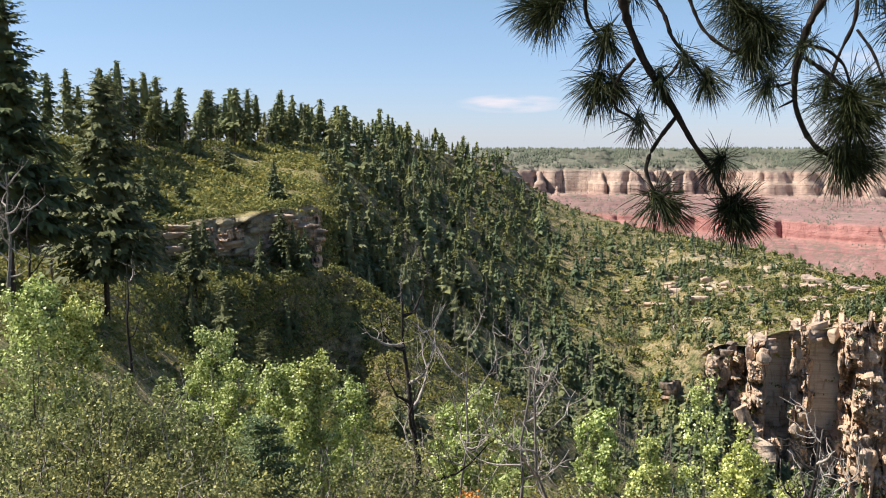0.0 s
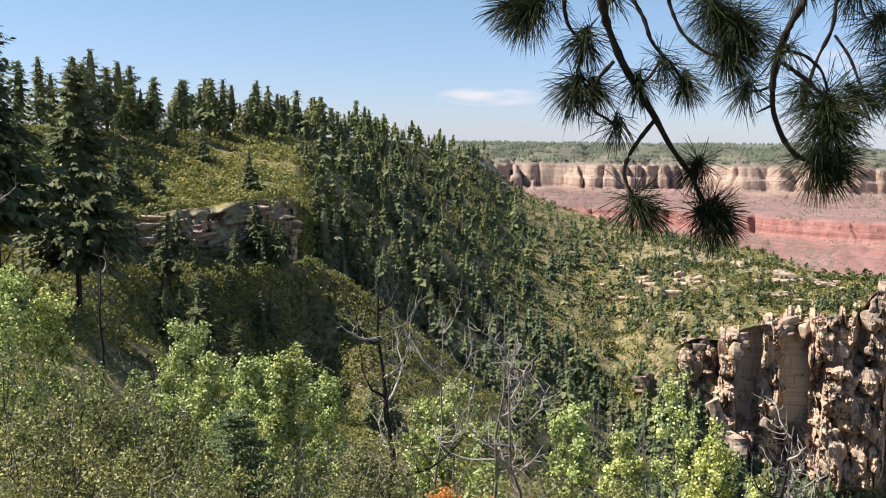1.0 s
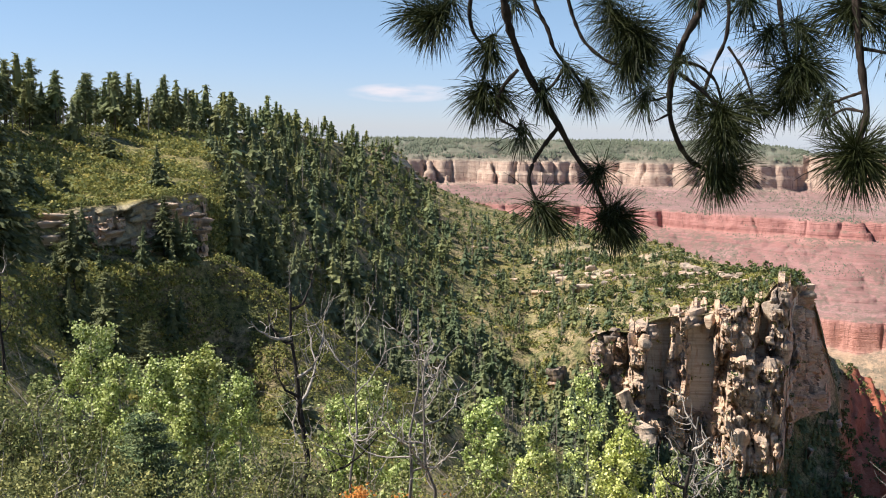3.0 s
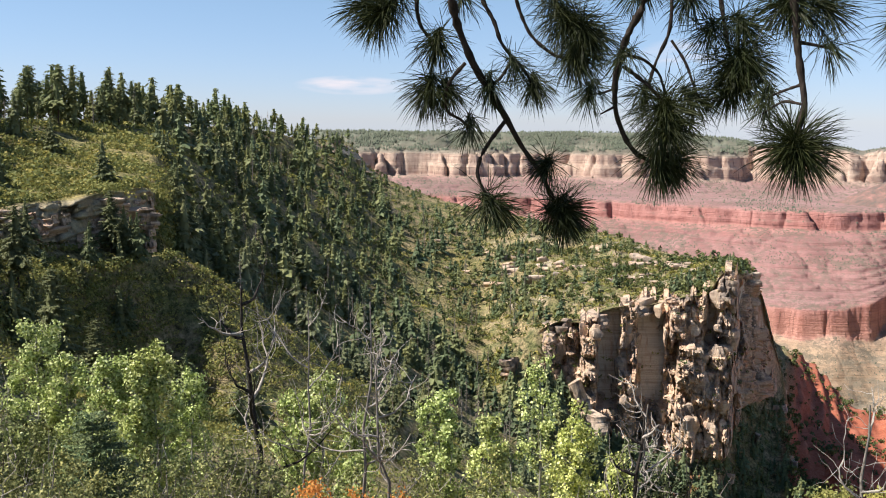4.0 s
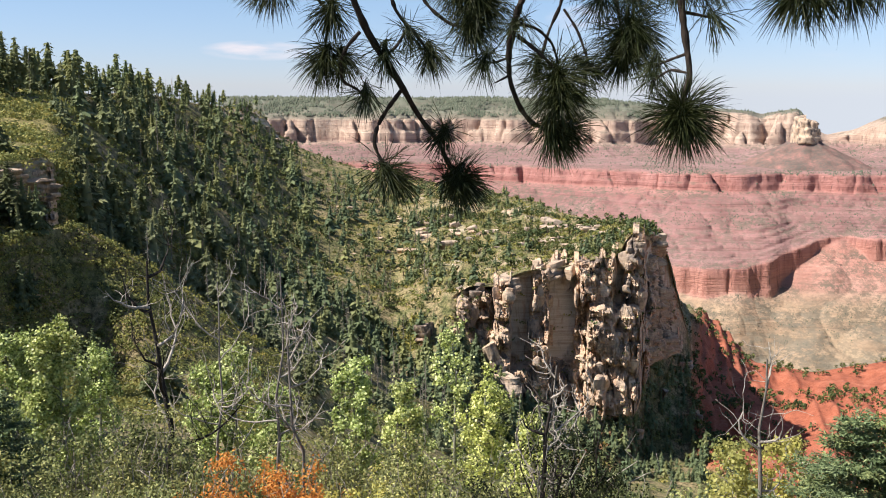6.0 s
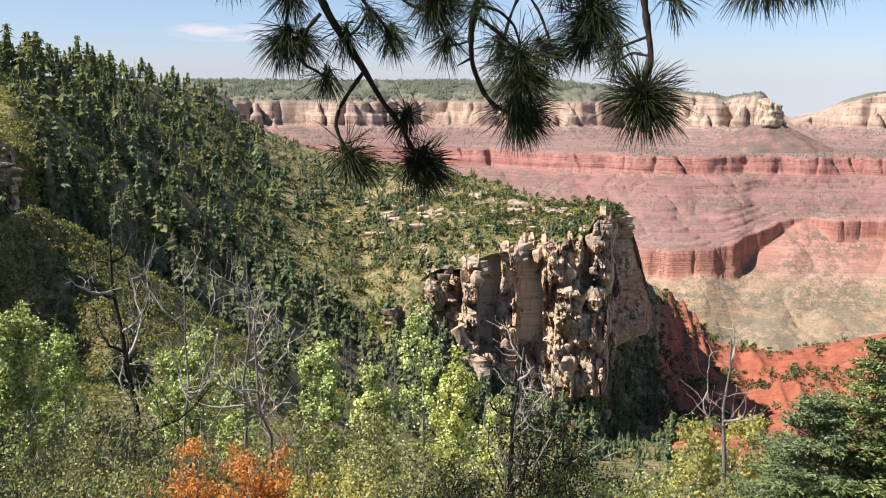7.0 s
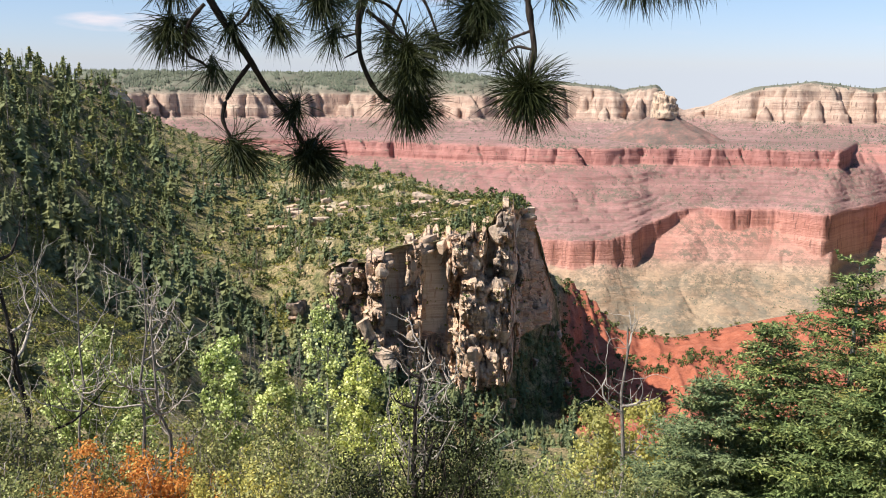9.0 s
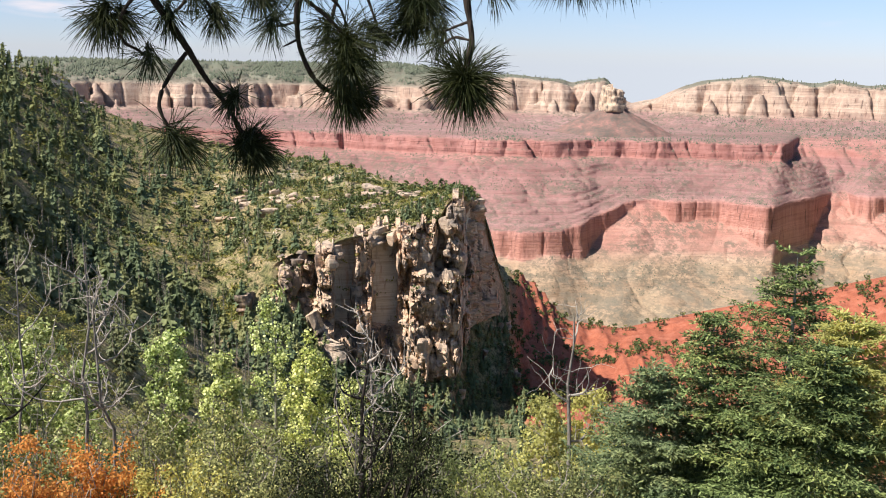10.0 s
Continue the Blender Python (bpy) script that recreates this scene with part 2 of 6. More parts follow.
def rock_material():
    m, t = nodes_of("pale_cliff_rock")
    pos = place_of(t)
    o = t.nodes.new("ShaderNodeObjectInfo")
    bed = noise_of(t, place_of(t, 0.06, 0.06, 0.7), 1.0, 6, 0.7)
    rock = ramp(t, bed, [(0.3, (0.34, 0.26, 0.20)), (0.42, (0.50, 0.40, 0.31)), (0.58, (0.60, 0.50, 0.39)), (0.75, (0.48, 0.36, 0.27))])
    rock = mix(t, 1.0, rock, ramp(t, o.outputs["Random"], [(0, (0.80, 0.74, 0.70)), (0.5, (0.95, 0.91, 0.88)), (1, (1.0, 0.86, 0.75))]), "MULTIPLY")
    stain = noise_of(t, place_of(t, 0.12, 0.12, 0.05), 1.0, 5, 0.65)
    rock = mix(t, ramp(t, stain, [(0.54, grey(0)), (0.7, grey(0.7))]), rock, (0.50, 0.27, 0.16))
    dirt = noise_of(t, place_of(t, 0.22, 0.22, 0.12), 1.0, 5, 0.7)
    rock = mix(t, ramp(t, dirt, [(0.55, grey(0)), (0.7, grey(0.65))]), rock, (0.20, 0.175, 0.15))
    # dark varnish streaks that also make up for shade missing in the bays
    varnish_shade = noise_of(t, place_of(t, 0.11, 0.11, 0.035), 1.0, 5, 0.7)
    rock = mix(t, ramp(t, varnish_shade, [(0.5, grey(0)), (0.6, grey(0.8))]), rock, (0.10, 0.09, 0.085))
    surface(t, rock, 0.93, mix(t, 0.5, noise_of(t, pos, 0.8, 6, 0.75), bed), 1.0, 0.9)
    return m


def debris_material():
    m, t = nodes_of("debris")
    p = noise_of(t, place_of(t, 0.02, 0.02, 0.03), 1.0, 5, 0.7)
    d = noise_of(t, place_of(t), 0.12, 4, 0.75)
    col = ramp(t, p, [(0.35, (0.13, 0.10, 0.085)), (0.52, (0.21, 0.13, 0.11)), (0.65, (0.32, 0.165, 0.14))])
    col = mix(t, ramp(t, d, [(0.5, grey(0)), (0.6, grey(0.6))]), col, (0.12, 0.12, 0.10))
    surface(t, col, 0.95, d, 0.7, 5.0)
    return m


MAT = {
    "debris": debris_material(),
    "ground": ground_material(),
    "canyon": canyon_material(),
    "rock": rock_material(),
    "fir": leafy("fir_needles", (0.066, 0.08, 0.042), (0.145, 0.162, 0.078), (0.27, 0.285, 0.14), 0.2, 0.6, 0.3),
    "bark": barky("conifer_bark", (0.03, 0.022, 0.017), (0.11, 0.085, 0.065)),
}


# ---- the lie of the land ----
def hash3(i, j, k, seed):
    n = (i * 374761393 + j * 668265263 + k * 2147483647 + seed * 974634777) & 0xFFFFFFFF
    n = ((n ^ (n >> 13)) * 1274126177) & 0xFFFFFFFF
    n = n ^ (n >> 16)
    return (n & 0xFFFFFF) / 16777215.0


def value_noise(x, y, z, seed=0):
    x, y, z = np.broadcast_arrays(np.asarray(x, float), np.asarray(y, float), np.asarray(z, float))
    i, j, k = (np.floor(a).astype(np.int64) for a in (x, y, z))
    u, v, w = x - i, y - j, z - k
    u, v, w = (a * a * (3 - 2 * a) for a in (u, v, w))
    total = 0.0
    for di in (0, 1):
        for dj in (0, 1):
            for dk in (0, 1):
                f = (u if di else 1 - u) * (v if dj else 1 - v) * (w if dk else 1 - w)
                total = total + f * hash3(i + di, j + dj, k + dk, seed)
    return total * 2 - 1


def fractal(x, y, z, octaves=4, gain=0.5, seed=0):
    total, amp = 0.0, 1.0
    for o in range(octaves):
        total = total + amp * value_noise(x * 2 ** o, y * 2 ** o, z * 2 ** o, seed + o)
        amp *= gain
    return total


def blocks(a, b, seed):
    """Steps of uneven width and height, like jointed rock."""
    a = a + 0.35 * value_noise(a * 0.9, b * 0.9, 0.5, seed + 7)
    row = np.floor(b + 0.3 * value_noise(a * 0.5, b, 1.5, seed + 8)).astype(np.int64)
    col = np.floor(a + hash3(row, row * 0, row * 0 + 3, seed)).astype(np.int64)
    return hash3(col, row, col * 0, seed + 1) * 2 - 1


def facets(s, z, w, h, seed, crack=0.12):
    """Rock broken along joints into tilted flat faces, with clefts between them; s and z in metres, faces about w by h."""
    a, b = s / w, z / h
    i0, j0 = np.floor(a).astype(np.int64), np.floor(b).astype(np.int64)
    best, second, val = np.full(a.shape, 9.0), np.full(a.shape, 9.0), np.zeros(a.shape)
    for di in (-1, 0, 1):
        for dj in (-1, 0, 1):
            i, j = i0 + di, j0 + dj
            q = i * 0
            cx, cy = i + hash3(i, j, q, seed), j + hash3(i, j, q, seed + 1)
            dx, dy = a - cx, b - cy
            d = np.maximum(np.abs(dx), np.abs(dy) * 0.9) + 0.25 * np.hypot(dx, dy)
            f = (hash3(i, j, q, seed + 2) * 2 - 1) + (hash3(i, j, q, seed + 3) * 2 - 1) * dx * 1.3 + (hash3(i, j, q, seed + 4) * 1.2 - 0.9) * dy
            near = d < best
            second = np.where(near, best, np.minimum(second, d))
            val = np.where(near, f, val)
            best = np.where(near, d, best)
    gap = np.clip((second - best) / crack, 0, 1)
    return val - (1 - gap) * 0.45


# Each line of the land: bearing (degrees to the right of straight ahead), distance, angle above eye level.
LAND = [
    ("feet", [(-40, 0.02, -89.35), (60, 0.02, -89.35)]),
    ("lip", [(-40, 3.2, -33.0), (60, 3.2, -33.0)]),
    ("bank", [(-40, 15, -22), (-20, 15, -24), (0, 16, -27), (30, 16, -28), (60, 16, -27)]),
    ("near_slope", [(-40, 45, -9.5), (-28, 45, -11), (-20, 46, -15), (-13, 48, -21), (-5, 50, -25), (5, 52, -26), (20, 55, -27), (60, 55, -27)]),
    ("slope_foot", [(-40, 80, -6), (-28, 80, -7.4), (-20, 100, -9.8), (-16, 140, -12), (-13, 158, -13.6), (-9, 170, -14.8), (-6.5, 176, -15.8), (-3, 162, -17), (0, 158, -18), (4, 160, -19.2), (10, 185, -21.5), (20, 200, -25), (60, 200, -26)]),
    ("spur", [(-40, 100, -4.8), (-28, 105, -5.8), (-20, 130, -7.4), (-16, 155, -8.4), (-13, 168, -8.4), (-9, 180, -8.0), (-6.8, 188, -7.4), (-2.9, 192, -9.5), (0.5, 198, -11.9), (4, 208, -14.7), (6, 218, -16), (9, 240, -18.2), (13, 270, -20.3), (20, 310, -22.8), (30, 330, -24), (60, 330, -24)]),
    ("ravine", [(-40, 110, -4.6), (-28, 118, -5.5), (-20, 143, -7), (-16, 163, -8), (-13, 174, -7.8), (-9, 186, -7.6), (-6.8, 215, -8.6), (-2.9, 232, -11), (0.5, 245, -13.4), (4, 262, -16.2), (8, 285, -18.2), (12, 310, -19.6), (20, 360, -22), (26.3, 385, -22.5), (27.6, 426, -21.6), (31, 430, -21.4), (36, 402, -22.6), (60, 400, -22.5)]),
    ("cliff_foot", [(-40, 114, -4.4), (-28, 122, -5.2), (-20, 150, -6.4), (-16.5, 170, -6.8), (-13, 178, -7.3), (-10, 187, -7.1), (-8, 199, -6.7), (-7.2, 206, -6.7), (-6, 250, -7), (-3, 300, -8), (0, 350, -9.8), (4, 380, -12), (8, 395, -14.2), (12, 405, -15.8), (14.5, 410, -15.2), (16, 415, -14.4), (18, 418, -16.2), (20, 420, -18.6), (23, 425, -19.4), (26.8, 432, -18.8), (27.4, 436, -18.5), (27.8, 472, -15.7), (29, 492, -15.2), (30.2, 520, -15), (31.2, 440, -20), (36, 450, -20.5), (45, 460, -20), (60, 460, -19)]),
    ("cliff_top", [(-40, 117, -4), (-28, 125, -4.4), (-20, 153, -5), (-16.5, 173, -5.2), (-14.7, 178, -4.7), (-13, 181, -4.5), (-10, 191, -4.0), (-8, 204, -3.7), (-7.2, 210, -3.8), (-6, 260, -6), (-3, 330, -6.6), (0, 390, -8), (4, 420, -10.2), (8, 430, -12.4), (12, 432, -14), (14.5, 428, -13), (16, 424, -12), (18.3, 424, -11.3), (21, 427, -10.3), (23, 431, -9.9), (25.5, 436, -9.2), (25.9, 438, -9.0), (26.4, 442, -7.9), (27.4, 446, -7.9), (27.8, 476, -8.1), (28.5, 490, -8.6), (28.9, 500, -9.7), (29.4, 510, -11.7), (30.3, 530, -14.8), (31.2, 520, -17.3), (36, 570, -17.6), (45, 600, -16.4), (60, 600, -15)]),
    ("crest", [(-40, 140, 1), (-25, 165, 0.4), (-18, 250, 0.3), (-13, 300, 0.3), (-6.7, 430, 0.35), (-4, 520, 0.2), (-1.5, 600, 0.05), (0.5, 680, -0.3), (2.5, 750, -0.55), (4.2, 806, -0.85), (4.8, 810, -1.9), (6, 800, -2.75), (7.8, 790, -3.5), (9.5, 780, -4.15), (12, 760, -4.75), (17.3, 690, -5.6), (20.5, 640, -6.2), (23, 580, -7), (25.5, 520, -7.35), (27.5, 500, -7.5), (28.2, 506, -7.9), (28.8, 522, -9.6), (29.5, 700, -12), (31, 740, -12.4), (32.5, 750, -13.5), (33.8, 740, -15.2), (37.3, 740, -15.4), (42.4, 780, -14), (48.5, 800, -12.2), (52, 800, -11), (60, 800, -9)]),
    ("back", [(-40, 800, 0), (-1.5, 900, -0.4), (2, 900, -2), (4.4, 900, -4), (7, 880, -8), (12, 860, -11), (20, 760, -14), (26, 640, -17), (29, 760, -16.5), (34, 860, -17.5), (45, 920, -17), (60, 940, -14)]),
    ("valley", [(-40, 1800, -0.3), (-1.5, 1800, -0.6), (2, 1800, -5), (7, 1800, -15), (30, 1700, -21), (55, 1800, -20), (60, 1800, -3)]),
]
FAR_FLOOR = [
    ("far_floor", [(-40, 4900, -0.4), (-2, 4900, -0.6), (2, 4900, -4), (5, 4900, -9.5), (55, 4900, -9.5), (60, 4900, -0.6)]),
]
ROWS = {"lip": 4, "bank": 10, "near_slope": 14, "slope_foot": 16, "spur": 18, "ravine": 12, "cliff_foot": 22, "cliff_top": 40, "crest": 60, "back": 4, "valley": 4, "far_floor": 6}


STEP = 0.12
fan = np.concatenate([np.arange(-29.0, 14.0, STEP), np.arange(14.0, 30.6, 0.08), np.arange(30.6, 56.0, STEP)])
rest = np.arange(56.0, 331.0, 5.0)
AZ = np.concatenate([fan, rest])
NF = len(fan)


def line_at(knots, az):
    k = np.array(knots, float)
    a = np.concatenate([k[:, 0], [k[0, 0] + 360]])
    out = []
    for c in (1, 2):
        v = np.concatenate([k[:, c], [k[0, c]]])
        w = np.zeros_like(az)
        for off in (-0.3, -0.15, 0, 0.15, 0.3):
            w += np.interp(az + off, a, v)
        out.append(w / 5)
    return out[0], out[1]


def wrap_az(az):
    return np.where(az < -40, az + 360, az)


def build_land():
    names, R, Z = [], [], []
    for name, knots in LAND + FAR_FLOOR:
        r, e = line_at(knots, wrap_az(AZ))
        names.append(name)
        R.append(r)
        Z.append(r * np.tan(np.radians(e)))
    R, Z = np.array(R), np.array(Z)
    rows_r, rows_z, rows_l = [R[0]], [Z[0]], [np.zeros_like(AZ)]
    for i in range(1, len(names)):
        n = ROWS[names[i]]
        for s in range(1, n + 1):
            k = s / n
            rows_r.append(R[i - 1] * (1 - k) + R[i] * k)
            rows_z.append(Z[i - 1] * (1 - k) + Z[i] * k)
            rows_l.append(np.full_like(AZ, i - 1 + k))
    return names, np.array(rows_r), np.array(rows_z), np.array(rows_l)


NAMES, GR, GZ, GL = build_land()
IDX = {n: i for i, n in enumerate(NAMES)}
A2 = np.broadcast_to(AZ, GR.shape)
ar = np.radians(A2)
seen = (A2 < 56.0) & (A2 > -29.1)


def band(lo, hi, soft=0.12):
    """How far a row lies between two lines of the land, 0 to 1."""
    a, b = IDX[lo], IDX[hi]
    return np.clip((GL - a) / soft, 0, 1) * np.clip((b - GL) / soft, 0, 1)


def across(a, b, soft=1.0):
    return np.clip((A2 - a) / soft, 0, 1) * np.clip((b - A2) / soft, 0, 1)


GX, GY = GR * np.sin(ar), GR * np.cos(ar)
# lumps of the near and middle ground
amp = np.interp(GR, [0, 4, 30, 150, 400, 900, 1500], [0, 0.1, 0.8, 2.0, 4.5, 5, 0]) * (1 - 0.75 * np.exp(-((GL - IDX["crest"]) / 0.12) ** 2))
GZ = GZ + amp * fractal(GX / 45, GY / 45, 0.3, 4, 0.55, 21)
# jointed cliffs: the pale promontory, the ledges on its top, and the shaded bands of the near ridge
v_c = (GL - IDX["cliff_foot"])
prom = band("cliff_foot", "cliff_top", 0.06) * across(15.6, 30.2, 1.6)
s_m = np.radians(A2) * GR
near_c = band("cliff_foot", "cliff_top", 0.06) * across(-15.4, -7.0, 0.8)
push_n = -(1.8 * facets(s_m, GZ, 6, 3.2, 51) + 0.8 * facets(s_m, GZ, 2.2, 1.1, 53, 0.2)) + 3 * fractal(A2 * 0.6, v_c, 5, 3, 0.5, 55)
dr = 9.0 * prom + push_n * near_c
# ledge steps on the promontory's top and on the red slope
step_on = band("cliff_top", "crest", 0.05) * across(12, 28.3, 2.5)
v_t = (GL - IDX["cliff_top"])
zz = GZ / 5.5 + 0.5 * fractal(GX / 60, GY / 60, 0.2, 3, 0.5, 61)
stepped = (np.floor(zz) + np.clip((zz - np.floor(zz) - 0.62) / 0.2, 0, 1) - zz) * 5.5
GZ = GZ + stepped * step_on * np.clip(0.7 + 0.9 * fractal(A2 * 0.35, v_t * 2, 3, 2, 0.5, 67), 0, 1)
knoll = band("cliff_top", "back", 0.1) * across(29.2, 34.2, 0.6)
zz = GZ / 9.0
GZ = GZ + (np.floor(zz) + np.clip((zz - np.floor(zz) - 0.5) / 0.25, 0, 1) - zz) * 9.0 * knoll * 0.8
# gullies on the red slope
red_on = band("cliff_foot", "crest", 0.4) * across(30.3, 56, 1.0)
GZ = GZ - 9 * red_on * np.abs(fractal(A2 * 0.35 + v_c * 0.5, v_c * 0.25, 7, 4, 0.55, 71))
zz = GZ / 6.0 + 0.4 * fractal(GX / 50, GY / 50, 0.2, 3, 0.5, 73)
GZ = GZ + red_on * (np.floor(zz) + np.clip((zz - np.floor(zz) - 0.55) / 0.25, 0, 1) - zz) * 6.0 * np.clip(0.35 + fractal(GX / 70, GY / 70, 4.4, 2, 0.5, 75), 0, 0.9)
GR = GR + dr * seen
GX, GY = GR * np.sin(ar), GR * np.cos(ar)
NR, NC = GR.shape

# what covers the ground: red earth, bare rock, dry grass
# less pale rock on the near cliff: its shade is put into the cover colour
rock_c = np.clip(prom + 0.4 * near_c, 0, 1)
ledge_rock = step_on * np.clip(1.1 * fractal(GX / 30, GY / 30, GZ / 6, 3, 0.6, 91) - 0.25, 0, 1)
nose = band("cliff_top", "crest", 0.02) * np.clip((GL - IDX["crest"] + 0.14) / 0.06, 0, 1) * across(1.8, 5.6, 0.5)
COVER = np.zeros((NR, NC, 4))
COVER[..., 0] = np.clip(band("ravine", "back", 0.5) * across(30.2, 56, 1.2) * 1.4 + np.clip(1 - np.abs(A2 - 24) / 5, 0, 1) * band("ravine", "cliff_foot", 0.3) * 0.6, 0, 1)
COVER[..., 1] = np.clip(rock_c + ledge_rock + nose * 0.7, 0, 1)
COVER[..., 2] = (1 - 0.6 * (A2 > 11)) * np.clip(band("near_slope", "crest", 0.2) * (1.6 * fractal(GX / 40, GY / 40, 3.3, 3, 0.55, 95) - 0.05), 0, 1) * (A2 < 29)
COVER[..., 3] = 1


def build_ground():
    V = np.stack([GX, GY, GZ], -1).reshape(-1, 3)
    i = np.arange(NR - 1)[:, None] * NC
    j = np.arange(NC)[None, :]
    a, b = i + j, i + (j + 1) % NC
    quads = np.stack([b, a, a + NC, b + NC], -1).reshape(-1, 4)
    me = bpy.data.meshes.new("ground")
    me.vertices.add(len(V))
    me.vertices.foreach_set("co", V.ravel())
    me.loops.add(len(quads) * 4)
    me.loops.foreach_set("vertex_index", quads.ravel())
    me.polygons.add(len(quads))
    me.polygons.foreach_set("loop_start", np.arange(0, len(quads) * 4, 4))
    me.update(calc_edges=True)
    me.attributes.new("cover", "FLOAT_COLOR", "POINT").data.foreach_set("color", COVER.reshape(-1))
    me.materials.append(MAT["ground"])
    ob = new("ground", me)
    return tagged(ob, "scrubby mountain slopes falling into a red layered canyon", "ground", kind="structure")


build_ground()


# ---- the canyon across: flat layers worn back along winding brinks ----
def stepped_profile(z0, z1, run, steps, cliff=0.6, seed=0):
    """Ledges by turns with small cliffs: pairs of distance inward and height."""
    r2 = np.random.default_rng(seed)
    w = r2.uniform(0.5, 1.5, steps)
    w /= w.sum()
    d, z, out = 0.0, z0, []
    for k in w:
        d += run * k * 0.86
        z += (z1 - z0) * k * (1 - cliff)
        out.append((d, z))
        d += run * k * 0.14
        z += (z1 - z0) * k * cliff
        out.append((d, z))
    return out


def shifted(pairs, d):
    return [(a + d, b) for a, b in pairs]


# the red cliff with ledges over it, the upper red cliff, and the pale wall under the wooded rim
LOWER_TIER = [(-900, -900), (-330, -640), (-120, -575)] + shifted(stepped_profile(-575, -533, 118, 3, 0.5, 1), -120) + [(0, -533), (7, -468), (12, -462), (20, -392)] + shifted(stepped_profile(-390, -298, 300, 11, 0.78, 2), 22) + [(420, -292), (3000, -280)]
UPPER_TIER = [(-900, -900), (-160, -345)] + shifted(stepped_profile(-345, -286, 160, 6, 0.65, 3), -160) + [(0, -286), (5, -268), (12, -264), (18, -238), (60, -233), (420, -226), (3000, -215)]
PALE_WALL = [(-1500, -900), (-520, -262)] + shifted(stepped_profile(-262, -186, 520, 9, 0.5, 4), -520) + [(0, -186), (8, -140), (24, -134), (34, -90)] + shifted(stepped_profile(-88, -4, 320, 8, 0.55, 5), 36) + [(420, 0), (3000, 5)]
PALE_EAST = [(-1500, -900), (-520, -262)] + shifted(stepped_profile(-262, -182, 520, 9, 0.5, 4), -520) + [(0, -182), (8, -150), (20, -144), (34, -96), (52, -90), (64, -52), (80, -46), (92, -24), (420, 0), (3000, 5)]
LOWER_BRINK = [(2, 3400), (8, 3200), (15, 3000), (22, 2800), (28, 2660), (31, 2630), (33.8, 2640), (34.8, 2670), (35.6, 2740), (36.8, 2810), (38.4, 2890), (40, 2860), (42, 2900), (45.4, 2860), (45.9, 2900), (46.5, 3020), (47.6, 3120), (48.6, 3320), (49.3, 3380), (49.9, 3250), (50.6, 3220), (52, 3300), (56, 3300)]
# lower tier dropped by bearing so that its outline fits the camera's view
LOWER_VIEW_DROP = [(2, -50), (22, -75), (28, -95), (33.8, -92), (35.4, -56), (37.2, -10), (38.5, 0), (56, 0)]
UPPER_BRINK = [(2, 3600), (8, 3500), (15, 3400), (22, 3200), (28, 3080), (33, 3050), (35, 3120), (38, 3140), (40, 3190), (44, 3240), (46.0, 3260), (46.35, 3420), (46.9, 3800), (48, 4000), (56, 4000)]
PALE_BRINK = [(2, 4020), (8, 3980), (14, 3940), (17, 3990), (20, 3900), (25, 3860), (27, 3960), (31, 3960), (33.4, 3900), (35.6, 3900), (36.1, 4000), (37, 4300), (38.8, 4330), (39.8, 4080), (41, 4050), (45, 4080), (52, 4080), (56, 4080)]
RIM_TOP = [(2, 6), (14, 8), (21, 8), (24, -12), (26.4, -30), (28.1, -54), (30.2, -50), (33.0, -66), (33.7, -84), (34.2, -68), (35.7, -58), (36.2, -120), (37.0, -176), (37.6, -168), (38.6, -146), (39.8, -100), (41.1, -62), (42.6, -48), (44.1, -30), (46, -50), (47.2, -64), (48.4, -44), (49.8, -64), (56, -62)]
C_AZ = np.concatenate([np.arange(2.0, 27.0, 0.075), np.arange(27.0, 54.0, 0.045)])
C_R = np.concatenate([np.arange(1500.0, 2040.0, 20.0), np.arange(2040.0, 4420.0, 3.5), np.arange(4420.0, 4800.0, 20.0)])


def brink(knots):
    k = np.array(knots, float)
    return np.mean([np.interp(C_AZ + off, k[:, 0], k[:, 1]) for off in np.linspace(-0.25, 0.25, 11)], axis=0)[None]


